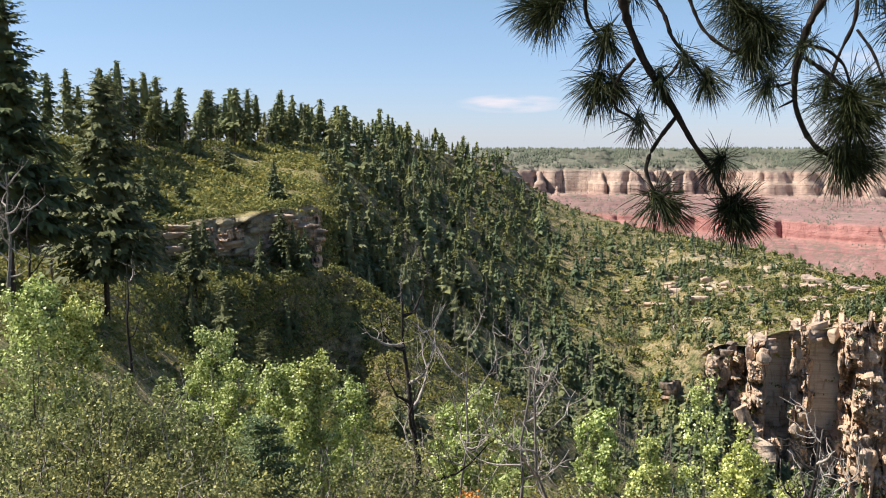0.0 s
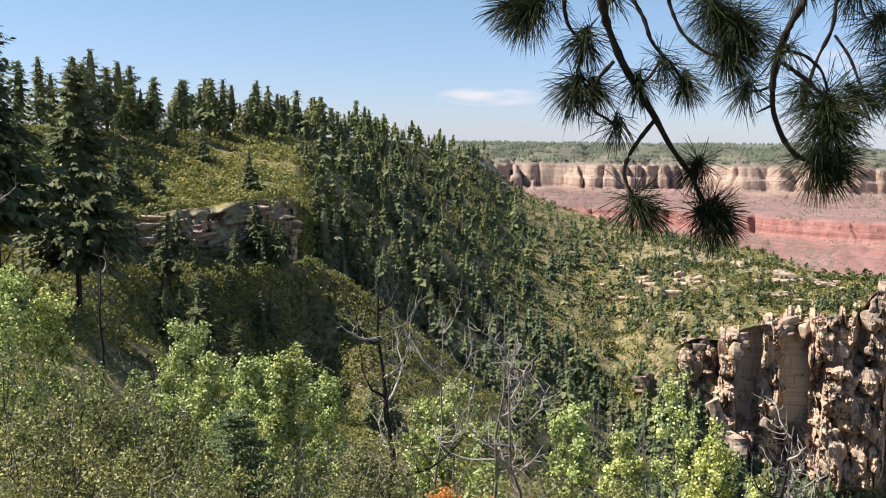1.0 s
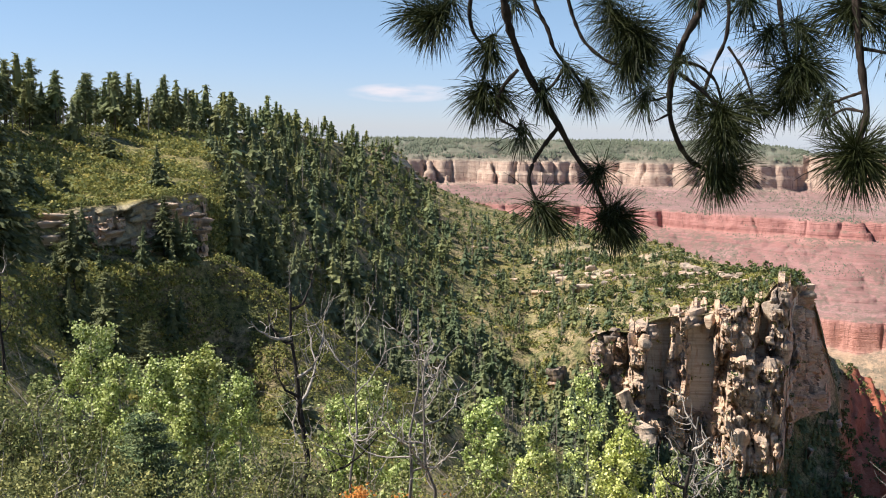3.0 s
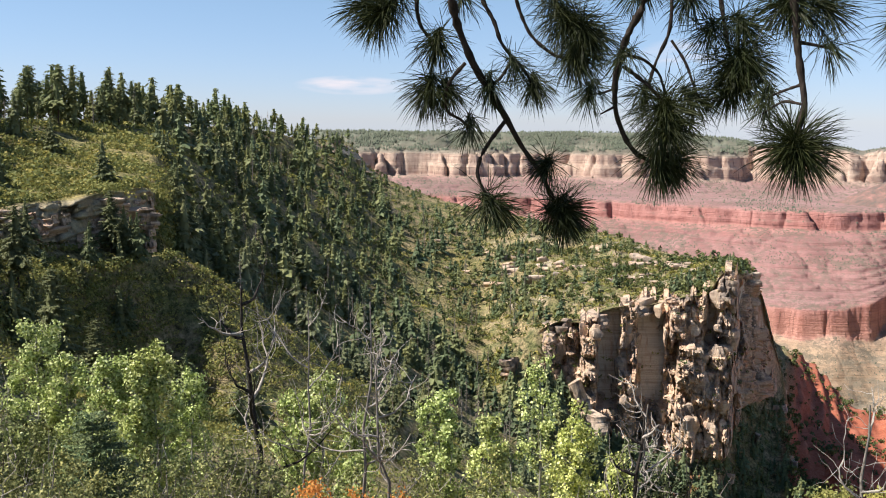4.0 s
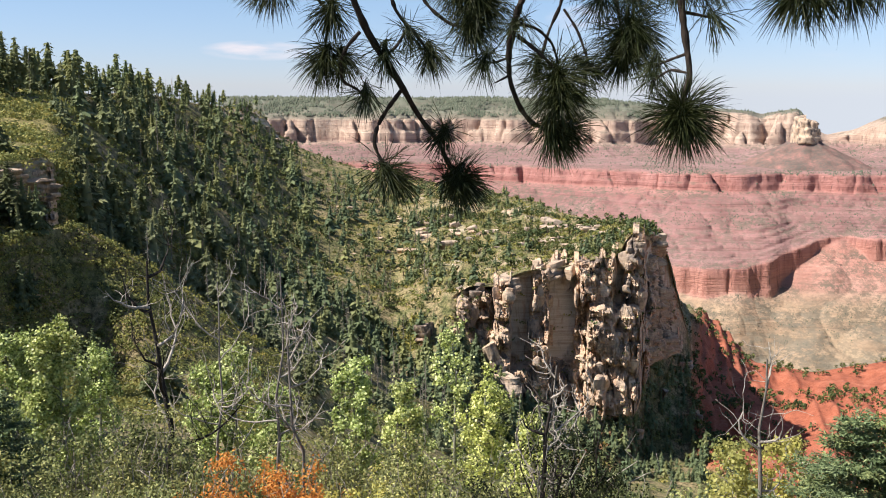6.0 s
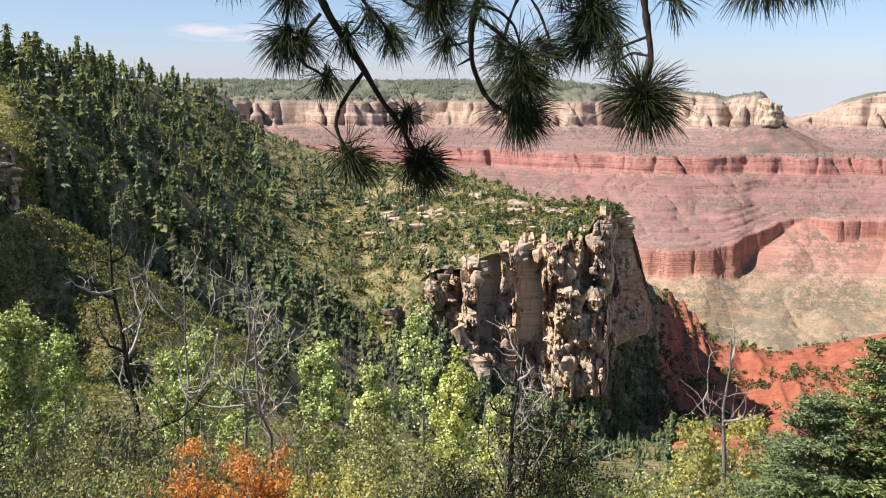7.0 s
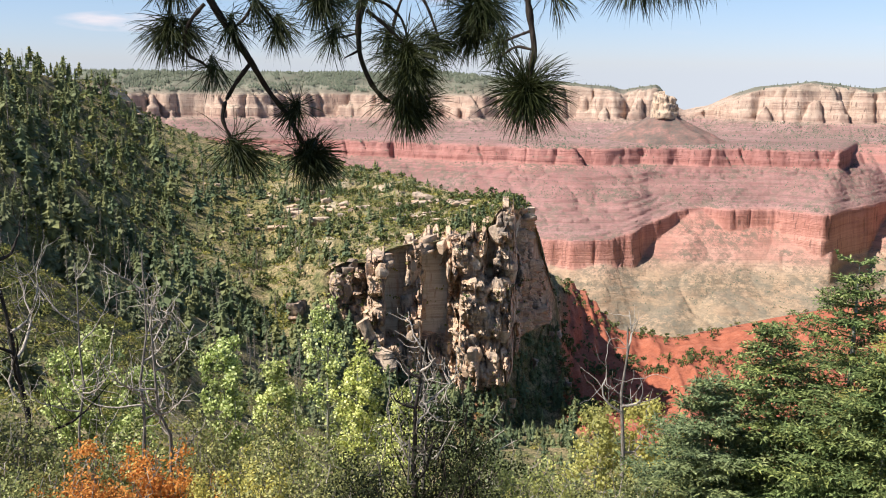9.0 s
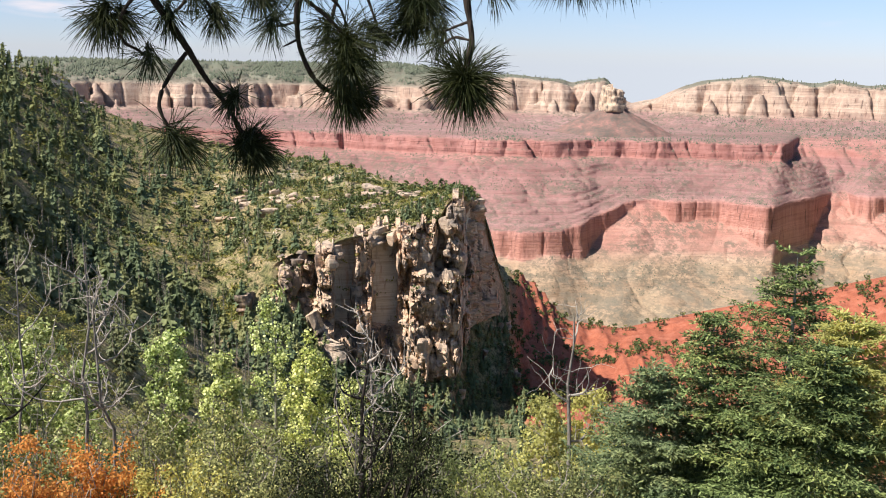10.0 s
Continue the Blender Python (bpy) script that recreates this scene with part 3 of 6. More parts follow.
def build_canyon():
    a, r = np.radians(C_AZ)[None], C_R[:, None]
    x, y = r * np.sin(a), r * np.cos(a)
    broad = value_noise(x / 330, y / 330, 0.5, 201)
    bays = value_noise(x / 125, y / 125, 1.5, 202)
    gully = 1 - np.abs(value_noise(x / 170, y / 170, 2.5, 203))
    flute = value_noise(x / 48, y / 48, 3.5, 204)
    cleft = 1 - np.abs(value_noise(x / 60, y / 60, 4.5, 205))
    fine = value_noise(x / 17, y / 17, 5.5, 206)
    joint = value_noise(x / 7, y / 7, 6.5, 207)
    wear = 52 * broad + 26 * bays - 55 * gully ** 7 + 10 * flute - 17 * cleft ** 9 + 4.5 * fine + 2.0 * joint
    h = np.full(x.shape, -900.0)
    bed = h.copy()      # the height that colours each layer, before the lower tier is dropped to fit the view
    for prof, edge, k in ((LOWER_TIER, LOWER_BRINK, 0.5), (UPPER_TIER, UPPER_BRINK, 1.0), (PALE_WALL, PALE_BRINK, 1.3)):
        d = r - brink(edge)
        d = d + k * wear * (0.3 + 0.7 * np.clip((d + 70) / 60, 0, 1))
        P = np.array(prof)
        z = np.interp(d, P[:, 0], P[:, 1])
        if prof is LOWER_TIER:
            z = z + brink(LOWER_VIEW_DROP) * np.clip((2900 - r + brink(LOWER_BRINK) - 2500) / 500, 0, 1)
            z = z + np.clip((d - 60) / 200, 0, 1) * (9 * bays + 7 * broad - 8 * cleft ** 5)
            z = z - 16 * np.clip(-d / 120, 0, 1) * gully ** 5 - 5 * np.clip(-d / 60, 0, 1) * cleft ** 3
        if prof is PALE_WALL:
            d = d + 70 * value_noise(x / 260, y / 260, 7.5, 208) + 40 * value_noise(x / 110, y / 110, 8.5, 209) + 12 * flute - 30 * cleft ** 6
            d = d + np.where(C_AZ < 28, 1, 0.3)[None] * (90 * value_noise(x / 210, y / 210, 9.5, 210) + 45 * value_noise(x / 85, y / 85, 10.5, 211))
            E = np.array(PALE_EAST)
            rise = 16 * value_noise(x / 120, y / 120, 11.5, 212)
            z = np.where(C_AZ[None] > 27.6, np.interp(d, E[:, 0], E[:, 1]), np.interp(d + rise, P[:, 0], P[:, 1])) + 20 * np.clip(-d / 40, 0, 1) * np.clip(1 + d / 300, 0, 1) * (0.4 + bays)
            top = brink(RIM_TOP) + 5 * bays + 5 * flute + 10
            over = np.clip((d - 34) / 330, 0, 1)
            z = np.where(z > top - 10, top - 10 + 8 * over, z)
        true = z - (brink(LOWER_VIEW_DROP) * np.clip((2900 - r + brink(LOWER_BRINK) - 2500) / 500, 0, 1) if prof is LOWER_TIER else 0)
        if prof is PALE_WALL:
            true = np.where((C_AZ[None] > 27.6) & (d < 200), np.minimum(true, -100 + 0.1 * (true + 100)), true)
        bed = np.where(z > h, true, bed)
        h = np.maximum(h, z)
    h = h + 1.6 * flute + 1.0 * fine
    el = np.arctan2(h, r)
    best = np.maximum.accumulate(el, axis=0)
    shown = np.diff(best, axis=0)
    step = shown + 0.10 * np.abs(np.diff(el, axis=0)) + 0.4e-5 * np.diff(C_R)[:, None]
    s = np.concatenate([np.zeros((1, len(C_AZ))), np.cumsum(step, axis=0)])
    n = 330
    R, Z, B = (np.zeros((n, len(C_AZ))) for _ in range(3))
    for j in range(len(C_AZ)):
        q = np.linspace(0, s[-1, j], n)
        R[:, j] = np.interp(q, s[:, j], C_R)
        Z[:, j] = np.interp(q, s[:, j], h[:, j])
        B[:, j] = np.interp(q, s[:, j], bed[:, j])
    G = np.stack([R * np.sin(a), R * np.cos(a), Z], -1)
    m = len(C_AZ)
    i, q = np.arange(n - 1)[:, None] * m, np.arange(m - 1)[None]
    quads = np.stack([i + q + 1, i + q, i + m + q, i + m + q + 1], -1).reshape(-1, 4)
    me = bpy.data.meshes.new("canyon_wall")
    me.vertices.add(n * m)
    me.vertices.foreach_set("co", G.ravel())
    me.loops.add(len(quads) * 4)
    me.loops.foreach_set("vertex_index", quads.ravel())
    me.polygons.add(len(quads))
    me.polygons.foreach_set("loop_start", np.arange(0, len(quads) * 4, 4))
    me.update(calc_edges=True)
    me.attributes.new("bed", "FLOAT", "POINT").data.foreach_set("value", B.ravel())
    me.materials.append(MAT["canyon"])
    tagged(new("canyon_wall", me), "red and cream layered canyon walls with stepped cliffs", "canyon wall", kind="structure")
    return G


CANYON = build_canyon()


def spot(az, level):
    """A place on the ground by its bearing and its level among the lines of the land."""
    c = np.clip(np.interp(np.asarray(az), fan, np.arange(NF)), 0, NF - 1.001)
    lv = GL[:, 0]
    r = np.interp(level, lv, np.arange(NR))
    r = np.clip(r, 0, NR - 1.001)
    i, j = np.floor(r).astype(int), np.floor(c).astype(int)
    fr, fc = r - i, c - j
    out = []
    for G in (GX, GY, GZ):
        out.append((G[i, j] * (1 - fr) + G[i + 1, j] * fr) * (1 - fc) + (G[i, j + 1] * (1 - fr) + G[i + 1, j + 1] * fr) * fc)
    return np.stack(out, -1)


NEAR_ROWS = int(np.searchsorted(GL[:, 0], IDX["slope_foot"] + 0.5))


def ground_at(x, y):
    """The ground's height near the viewpoint."""
    az, r = math.degrees(math.atan2(x, y)), math.hypot(x, y)
    j = int(np.clip(np.searchsorted(fan, az), 0, NF - 1))
    return float(np.interp(r, GR[:NEAR_ROWS, j], GZ[:NEAR_ROWS, j]))


def keep_off_cliffs(p, a, lv, r):
    """No plants on the bare faces."""
    face = (lv > IDX["cliff_foot"] - 0.02) & (lv < IDX["cliff_top"] + 0.02) & (((a > 13.8) & (a < 30.5)) | ((a > -18) & (a < -7.4)))
    return ~face | (r.random(len(a)) < 0.05)


SHELVES = []        # small ledges on the cliff where bushes find a hold
FACES = {}

# bays and buttresses of the pale promontory: bearings, angles below eye level, and how far they stand out
BUTTRESSES = [(15.9, 18.2, -13.6, -11.2, 4.0), (18.2, 19.35, -14.6, -10.6, 9.0), (19.4, 20.6, -16.4, -10.5, -13.0), (20.6, 21.7, -12.9, -9.6, 5.5), (21.7, 23.3, -16.0, -10.3, -15.0),
              (20.6, 22.1, -16.2, -13.9, 4.0), (23.3, 25.6, -12.6, -9.0, 6.0), (24.0, 27.5, -19.5, -12.3, 10.0), (25.75, 26.25, -12.5, -6.5, -8.0), (26.3, 27.6, -12.3, -6.5, 4.5),
              (22.2, 24.0, -19.5, -16.4, 2.0), (18.6, 20.4, -19.5, -16.6, 3.0)]


def cliff_sheet(name, az, rows, shape, material, label, end):
    """A cliff's face from its foot line to its brink, broken as shape() says, sunk a little at both ends."""
    lines = []
    for line in ("cliff_foot", "cliff_top"):
        r, e = line_at(dict(LAND)[line], az)
        lines.append((r, r * np.tan(np.radians(e))))
    (r0, z0), (r1, z1) = lines
    k = rows[:, None]
    r, z = r0 * (1 - k) + r1 * k, z0 * (1 - k) + z1 * k
    ends = np.clip((az - az[0]) / end, 0, 1)[None] * np.clip((az[-1] - az) / end, 0, 1)[None]
    lift, out, side = shape(az[None] + 0 * k, k + 0 * az[None], r, z)
    z = z + lift * ends
    out = out * np.clip(k / 0.08 + 0.3, 0, 1) * ends
    r = r - out * (1 - side) + 13 * np.clip((k - 0.985) / 0.03, 0, 1) + 4 * (1 - ends)
    a = np.radians(az)[None] + 0.8 * out * side / r
    G = np.stack([r * np.sin(a), r * np.cos(a), z], -1)
    n, m = G.shape[:2]
    i, q = np.arange(n - 1)[:, None] * m, np.arange(m - 1)[None]
    F = np.stack([i + q + 1, i + q, i + m + q, i + m + q + 1], -1).reshape(-1, 4)
    me = bpy.data.meshes.new(name)
    me.from_pydata(G.reshape(-1, 3).tolist(), [], F.tolist())
    me.materials.append(material)
    up = np.cross(G[:-4, 4:] - G[:-4, :-4], G[4:, :-4] - G[:-4, :-4])
    up = np.abs(up[..., 2]) / (np.linalg.norm(up, axis=-1) + 1e-9)
    shelf = np.argwhere((up > 0.55) & (rows[2:-2, None] > 0.02) & (rows[2:-2, None] < 0.97))
    ob = tagged(new(name, me), label, "cliff", kind="structure")
    FACES[name] = (ob, az, rows, G)
    return G[shelf[:, 0] + 1, shelf[:, 1] + 2]


def promontory_shape(az, k, r, z):
    s = np.radians(az) * 440 + (r - 430) * 0.9
    el = np.degrees(np.arctan2(z, r))
    warp = 0.16 * fractal(s / 9, z / 9, 0.3, 3, 0.55, 40)
    out = 0.0
    for a0, a1, e0, e1, deep in BUTTRESSES:
        mask = np.clip((az + warp - a0) / 0.10, 0, 1) * np.clip((a1 - az - warp) / 0.10, 0, 1) * np.clip((el + warp - e0) / 0.15, 0, 1) * np.clip((e1 - el - warp) / 0.15, 0, 1)
        out = out + deep * mask
    twist = 3 * fractal(s / 25, z / 25, 0.5, 2, 0.5, 45)
    flank = np.clip((az - 27.5) / 0.4, 0, 1)
    out = out * (1 - flank)
    rough = (3.0 * blocks((s + twist) / 9, (z + 0.5 * twist) / 15, 31) + 2.3 * blocks((s + 0.5 * twist) / 5.5, (z + 0.4 * twist) / 6.5, 33) + 1.2 * blocks((s + 0.3 * twist) / 2.8, (z + 0.3 * twist) / 3.2, 37) + 0.4 * blocks(s / 1.5, z / 1.4, 39)
             + 2.2 * facets(s, z, 7.5, 8.5, 41, 0.06) + 0.9 * facets(s, z, 2.8, 2.6, 42, 0.1) + 0.9 * fractal(s / 4, z / 4, 1.4, 4, 0.6, 49) + 0.9 * value_noise(s / 30, z / 3.0, 0.4, 47)
             - 5 * np.exp(-(value_noise((s + twist) / 9, z / 18, 2.5, 34) / 0.09) ** 2) - 2.5 * np.exp(-(value_noise(s / 22, (z + twist) / 9, 7.5, 35) / 0.07) ** 2))
    out = out + rough + 4.0 * (np.floor((1 - k) * 3 + 0.7 * value_noise(s / 14, 0.5, 0.5, 44)) / 3 - 0.33) + 1.0
    crown = np.clip((k - 0.78) / 0.22, 0, 1) * np.clip((az - 15.8) / 1.5, 0, 1)
    lift = crown * (2.6 * blocks(az * 1.3, 0.5 + 0 * k, 46) + 1.4 * blocks(az * 3.1, 0.5 + 0 * k, 48) - 0.5)
    return lift, out, flank * np.clip((29.6 - az) / 0.6, 0, 1)


def shaded_shape(az, k, r, z):
    s = np.radians(az) * 185 + (r - 185) * 0.8
    out = (1.4 * blocks(s / 7, z / 4.5, 301) + 0.9 * blocks(s / 3, z / 1.6, 303) + 0.35 * blocks(s / 1.2, z / 0.7, 305) + 0.7 * value_noise(s / 12, z / 0.9, 0.5, 307) + 0.8 * facets(s, z, 4, 2.5, 309, 0.1)
           + 0.35 * fractal(s / 1.5, z / 1.5, 0.5, 3, 0.6, 311) - 2.2 * np.exp(-(value_noise(s / 5, z / 14, 1.5, 313) / 0.1) ** 2) + 2.0 * fractal(s / 18, 0.5, 0.5, 2, 0.5, 315))
    return np.clip((k - 0.75) / 0.25, 0, 1) * 0.9 * blocks(s / 3.5, 0.5 + 0 * k, 317) - 0.6, out + 0.8, 0 * k


SHELVES.append(cliff_sheet("cliff_face", np.concatenate([np.arange(14.2, 27.0, 0.036), np.arange(27.0, 28.3, 0.012), np.arange(28.3, 30.45, 0.036)]), np.linspace(-0.06, 1.02, 185), promontory_shape, MAT["rock"], "pale jointed cliff with orange stains and dark clefts", 1.2))
cliff_sheet("shaded_cliff", np.arange(-15.3, -6.9, 0.04), np.linspace(-0.1, 1.02, 70), shaded_shape, MAT["rock"], "grey bedded cliff in the shade of the ridge", 0.6)


# ---- building blocks for plants ----
class Geo:
    """Gathers vertices and faces (triangles or quads) of one mesh."""

    def __init__(self):
        self.v, self.f, self.n, self.tint = [], [], 0, []

    def add(self, V, F):
        V, F = np.asarray(V, float).reshape(-1, 3), np.asarray(F, np.int64)
        self.v.append(V)
        self.f.append(F + self.n)
        self.n += len(V)
        return self

    def mesh(self, name, material):
        me = bpy.data.meshes.new(name)
        V = np.concatenate(self.v)
        me.vertices.add(len(V))
        me.vertices.foreach_set("co", V.ravel())
        loops = np.concatenate([f.ravel() for f in self.f])
        sizes = np.concatenate([np.full(len(f), f.shape[1]) for f in self.f])
        me.loops.add(len(loops))
        me.loops.foreach_set("vertex_index", loops.astype(np.int32))
        me.polygons.add(len(sizes))
        me.polygons.foreach_set("loop_start", np.concatenate([[0], np.cumsum(sizes)[:-1]]).astype(np.int32))
        me.update(calc_edges=True)
        if self.tint:
            me.attributes.new("tint", "FLOAT", "POINT").data.foreach_set("value", np.concatenate(self.tint).astype(np.float32))
        me.materials.append(material)
        return me


def part(name, geo, material, parent, label=""):
    ob = new(name, geo.mesh(name, material) if isinstance(geo, Geo) else geo)
    ob.parent = parent
    return tagged(ob, label)


def thing(name, place, label, category, group="", turn=0.0):
    ob = new(name)
    ob.matrix_world = pose(*place, 0, 0, turn)
    return tagged(ob, label, category, group)


def tube(points, radii, sides=6):
    """A tapered limb along a line of points."""
    P, R = np.asarray(points, float), np.asarray(radii, float)
    T = np.gradient(P, axis=0)
    T /= np.linalg.norm(T, axis=1)[:, None] + 1e-9
    ref = np.where(np.abs(T[:, 2:3]) > 0.9, [[1.0, 0, 0]], [[0, 0, 1.0]])
    U = np.cross(T, ref)
    U /= np.linalg.norm(U, axis=1)[:, None] + 1e-9
    W = np.cross(T, U)
    a = np.linspace(0, 2 * np.pi, sides, endpoint=False)
    ring = P[:, None] + R[:, None, None] * (np.cos(a)[None, :, None] * U[:, None] + np.sin(a)[None, :, None] * W[:, None])
    n = len(P)
    i = np.arange(n - 1)[:, None] * sides
    j = np.arange(sides)[None, :]
    F = np.stack([i + j, i + (j + 1) % sides, i + sides + (j + 1) % sides, i + sides + j], -1).reshape(-1, 4)
    return ring.reshape(-1, 3), F


def bend(a, b, rng, n=5, wander=0.08, sag=0.0):
    """A crooked line from a to b."""
    a, b = np.asarray(a, float), np.asarray(b, float)
    k = np.linspace(0, 1, n)[:, None]
    P = a * (1 - k) + b * k
    L = np.linalg.norm(b - a)
    P[1:-1] += rng.normal(0, wander * L, (n - 2, 3))
    P[:, 2] -= (sag * L * 4 * k * (1 - k))[:, 0]
    return P


def blades(base, way, length, width, rng, twist=None, droop=0.0):
    """Flat leaves or sprays: a kite of two triangles each."""
    base, way = np.asarray(base, float), np.asarray(way, float)
    n = len(base)
    way = way / (np.linalg.norm(way, axis=1)[:, None] + 1e-9)
    side = np.cross(way, rng.normal(0, 1, (n, 3)) if twist is None else twist)
    side /= np.linalg.norm(side, axis=1)[:, None] + 1e-9
    length, width = np.broadcast_to(length, n)[:, None], np.broadcast_to(width, n)[:, None]
    tip = base + way * length
    tip[:, 2] -= droop * length[:, 0]
    mid = base + way * length * 0.45
    V = np.stack([base, mid + side * width / 2, tip, mid - side * width / 2], 1).reshape(-1, 3)
    F = np.arange(n * 4).reshape(-1, 4)
    return V, F


def unit(v):
    v = np.asarray(v, float)
    return v / (np.linalg.norm(v, axis=-1, keepdims=True) + 1e-9)


def shingled(pos, out, size, width, rng, loose=0.45, fall=0.35):
    """Leaves that lie over one another like shingles on a crown, their faces outward."""
    out = unit(out)
    n = unit(out + rng.normal(0, loose, out.shape))
    way = rng.normal(0, 1, out.shape) - [0, 0, fall]
    way = unit(way - n * (way * n).sum(1)[:, None]) + 0.25 * n
    return blades(pos - way * np.broadcast_to(size, len(pos))[:, None] * 0.4, way, size, width, rng, twist=n)


# ---- plants ----
MAT.update({
    "spruce": leafy("spruce_needles", (0.09, 0.108, 0.06), (0.19, 0.208, 0.112), (0.35, 0.355, 0.185), 0.2, 0.6, 0.3),
    "pine_crown": leafy("ponderosa_needles", (0.08, 0.095, 0.044), (0.17, 0.188, 0.082), (0.32, 0.315, 0.14), 0.2, 0.6, 0.35),
    "juniper": leafy("juniper_scales", (0.065, 0.079, 0.033), (0.128, 0.143, 0.056), (0.213, 0.219, 0.090), 0.1),
    "brush": leafy("oak_brush", (0.105, 0.122, 0.048), (0.20, 0.215, 0.082), (0.36, 0.335, 0.14), 0.28),
    "aspen": leafy("aspen_leaves", (0.13, 0.17, 0.045), (0.47, 0.53, 0.175), (0.80, 0.81, 0.40), 0.25, 0.35, 1.0),
    "yellow_aspen": leafy("turning_aspen_leaves", (0.28, 0.28, 0.08), (0.44, 0.43, 0.14), (0.62, 0.57, 0.24), 0.42, 0.45),
    "locust": leafy("locust_leaves", (0.075, 0.085, 0.034), (0.21, 0.225, 0.085), (0.50, 0.48, 0.20), 0.2, 0.7, 1.0),
    "orange_oak": leafy("autumn_leaves", (0.345, 0.138, 0.037), (0.661, 0.275, 0.075), (0.791, 0.468, 0.125), 0.35),
    "near_fir": leafy("fresh_fir_needles", (0.05, 0.075, 0.028), (0.135, 0.175, 0.06), (0.32, 0.38, 0.15), 0.15, 0.6, 1.1),
    "blue_fir": leafy("blue_green_fir_needles", (0.06, 0.085, 0.04), (0.14, 0.18, 0.085), (0.29, 0.335, 0.165), 0.15, 0.6, 1.0),
    # near-black leaves: the shade over the maple is put into their colour
    "shade_leaf": leafy("shade_darkened_maple_leaves", (0.010, 0.014, 0.006), (0.018, 0.025, 0.009), (0.034, 0.04, 0.015), 0.15, 0.8),
    # far darker than the ridge pines: shade on the hanging tufts put into the colour
    "needle": leafy("shade_dark_pine_needles", (0.014, 0.019, 0.008), (0.027, 0.035, 0.013), (0.05, 0.056, 0.022), 0.1, 0.5),
    "grey_wood": barky("weathered_dead_wood", (0.10, 0.085, 0.07), (0.30, 0.27, 0.235), 25),
    "pale_wood": barky("bleached_twigs", (0.20, 0.17, 0.14), (0.48, 0.43, 0.37), 30),
    # charred bark; on the maple's stems its darkness stands for shade
    "burnt_shade_wood": barky("charred_bark", (0.014, 0.012, 0.011), (0.06, 0.05, 0.042), 25),
    "aspen_bark": barky("aspen_bark", (0.13, 0.125, 0.10), (0.42, 0.41, 0.34), 12),
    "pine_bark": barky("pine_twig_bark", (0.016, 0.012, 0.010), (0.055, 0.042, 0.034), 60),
    "dead_needles": leafy("dead_grey_twigs", (0.16, 0.13, 0.11), (0.26, 0.225, 0.19), (0.38, 0.34, 0.29), 0.05),
})


def spire(h, seed, fine, slim=0.17, bare=0.05, taper=0.85, lumpy=0.25):
    """A conifer: uneven tiers of drooping branches round the stem, each a fan of flat sprays."""
    rng = np.random.default_rng(seed)
    trunk, crown = Geo(), Geo()
    top = np.array([rng.normal(0, 0.012) * h, rng.normal(0, 0.012) * h, h])
    trunk.add(*tube([[0, 0, -0.05 * h], top * 0.35, top * 0.7, top * 0.97], [0.013 * h, 0.010 * h, 0.006 * h, 0.001 * h], 5 if fine else 3))
    k = np.linspace(bare + 0.06, 0.97, 5)
    crown.add(*tube(top * k[:, None], slim * h * 0.42 * ((1.02 - k) / (1 - bare)) ** taper, 6))
    whorls, per = ((12, 5), (20, 8), (38, 11))[int(fine)]
    lump = rng.uniform(1 - lumpy, 1 + lumpy, (8, 5))
    w, b = np.repeat(np.arange(whorls), per), np.tile(np.arange(per), whorls)
    n = len(w)
    k = np.clip(bare + (0.985 - bare) * np.clip((w + rng.normal(0, 0.28 + 0.35 * int(fine), n)) / (whorls - 1), 0, 1) ** 0.92, bare, 0.985)
    a = 2 * np.pi * (b + rng.uniform(-0.35, 0.35, n)) / per + w * 2.4
    reach = slim * h * np.clip((1.02 - k) / (1 - bare), 0.02, 1) ** taper * np.minimum(1, (k - bare) / 0.12 + 0.45)
    reach *= lump[np.minimum((k * 8).astype(int), 7), (np.mod(a, 6.283) / 1.2566).astype(int) % 5] * rng.uniform(0.7, 1.2, n)
    keep = rng.random(n) > 0.25 * lumpy
    k, a, reach = k[keep], a[keep], reach[keep]
    n = len(k)
    way = np.stack([np.cos(a), np.sin(a), rng.uniform(-0.5, 0.15, n) + 0.9 * np.maximum(0, k - 0.6)], 1)
    o = top * k[:, None]
    up = np.array([[0, 0, 1.0]])
    if not fine:
        side = np.stack([-np.sin(a), np.cos(a), 0 * a], 1)
        out = np.stack([np.cos(a), np.sin(a), 0 * a], 1)
        for turn, far_out in ((-0.35, 0.3), (0.35, 0.42)):
            hang = out * 0.75 + side * turn - up * rng.uniform(0.25, 0.8, (n, 1)) + rng.normal(0, 0.1, (n, 3))
            crown.add(*blades(o + out * (reach * far_out)[:, None], hang, reach * rng.uniform(0.6, 0.95, n) + 0.012 * h, reach * rng.uniform(0.4, 0.62, n) + 0.008 * h, rng, twist=out + 0.9 * up + rng.normal(0, 0.25, (n, 3))))
    else:
        side = np.stack([-np.sin(a), np.cos(a), 0 * a], 1)
        sprays = [(0.30, 0.55, 0.50), (0.30, -0.55, 0.50), (0.58, 0.55, 0.46), (0.58, -0.55, 0.46), (0.74, 0.0, 0.36)]
        if fine > 1:
            sprays = [(q, sign * 0.75, 0.32 - 0.18 * q) for q in (0.16, 0.25, 0.33, 0.41, 0.49, 0.57, 0.65, 0.73, 0.81, 0.89, 0.96) for sign in (-1, 1)] + [(0.9, 0.0, 0.16)]
        for s, turn, size in sprays:
            at = o + way * (reach * s * rng.uniform(0.8, 1.2, n))[:, None] - up * (0.08 * reach)[:, None]
            go = way + side * (turn + rng.normal(0, 0.25, n))[:, None] + rng.normal(0, 0.15, (n, 3)) - up * rng.uniform(0.0, 0.55, (n, 1))
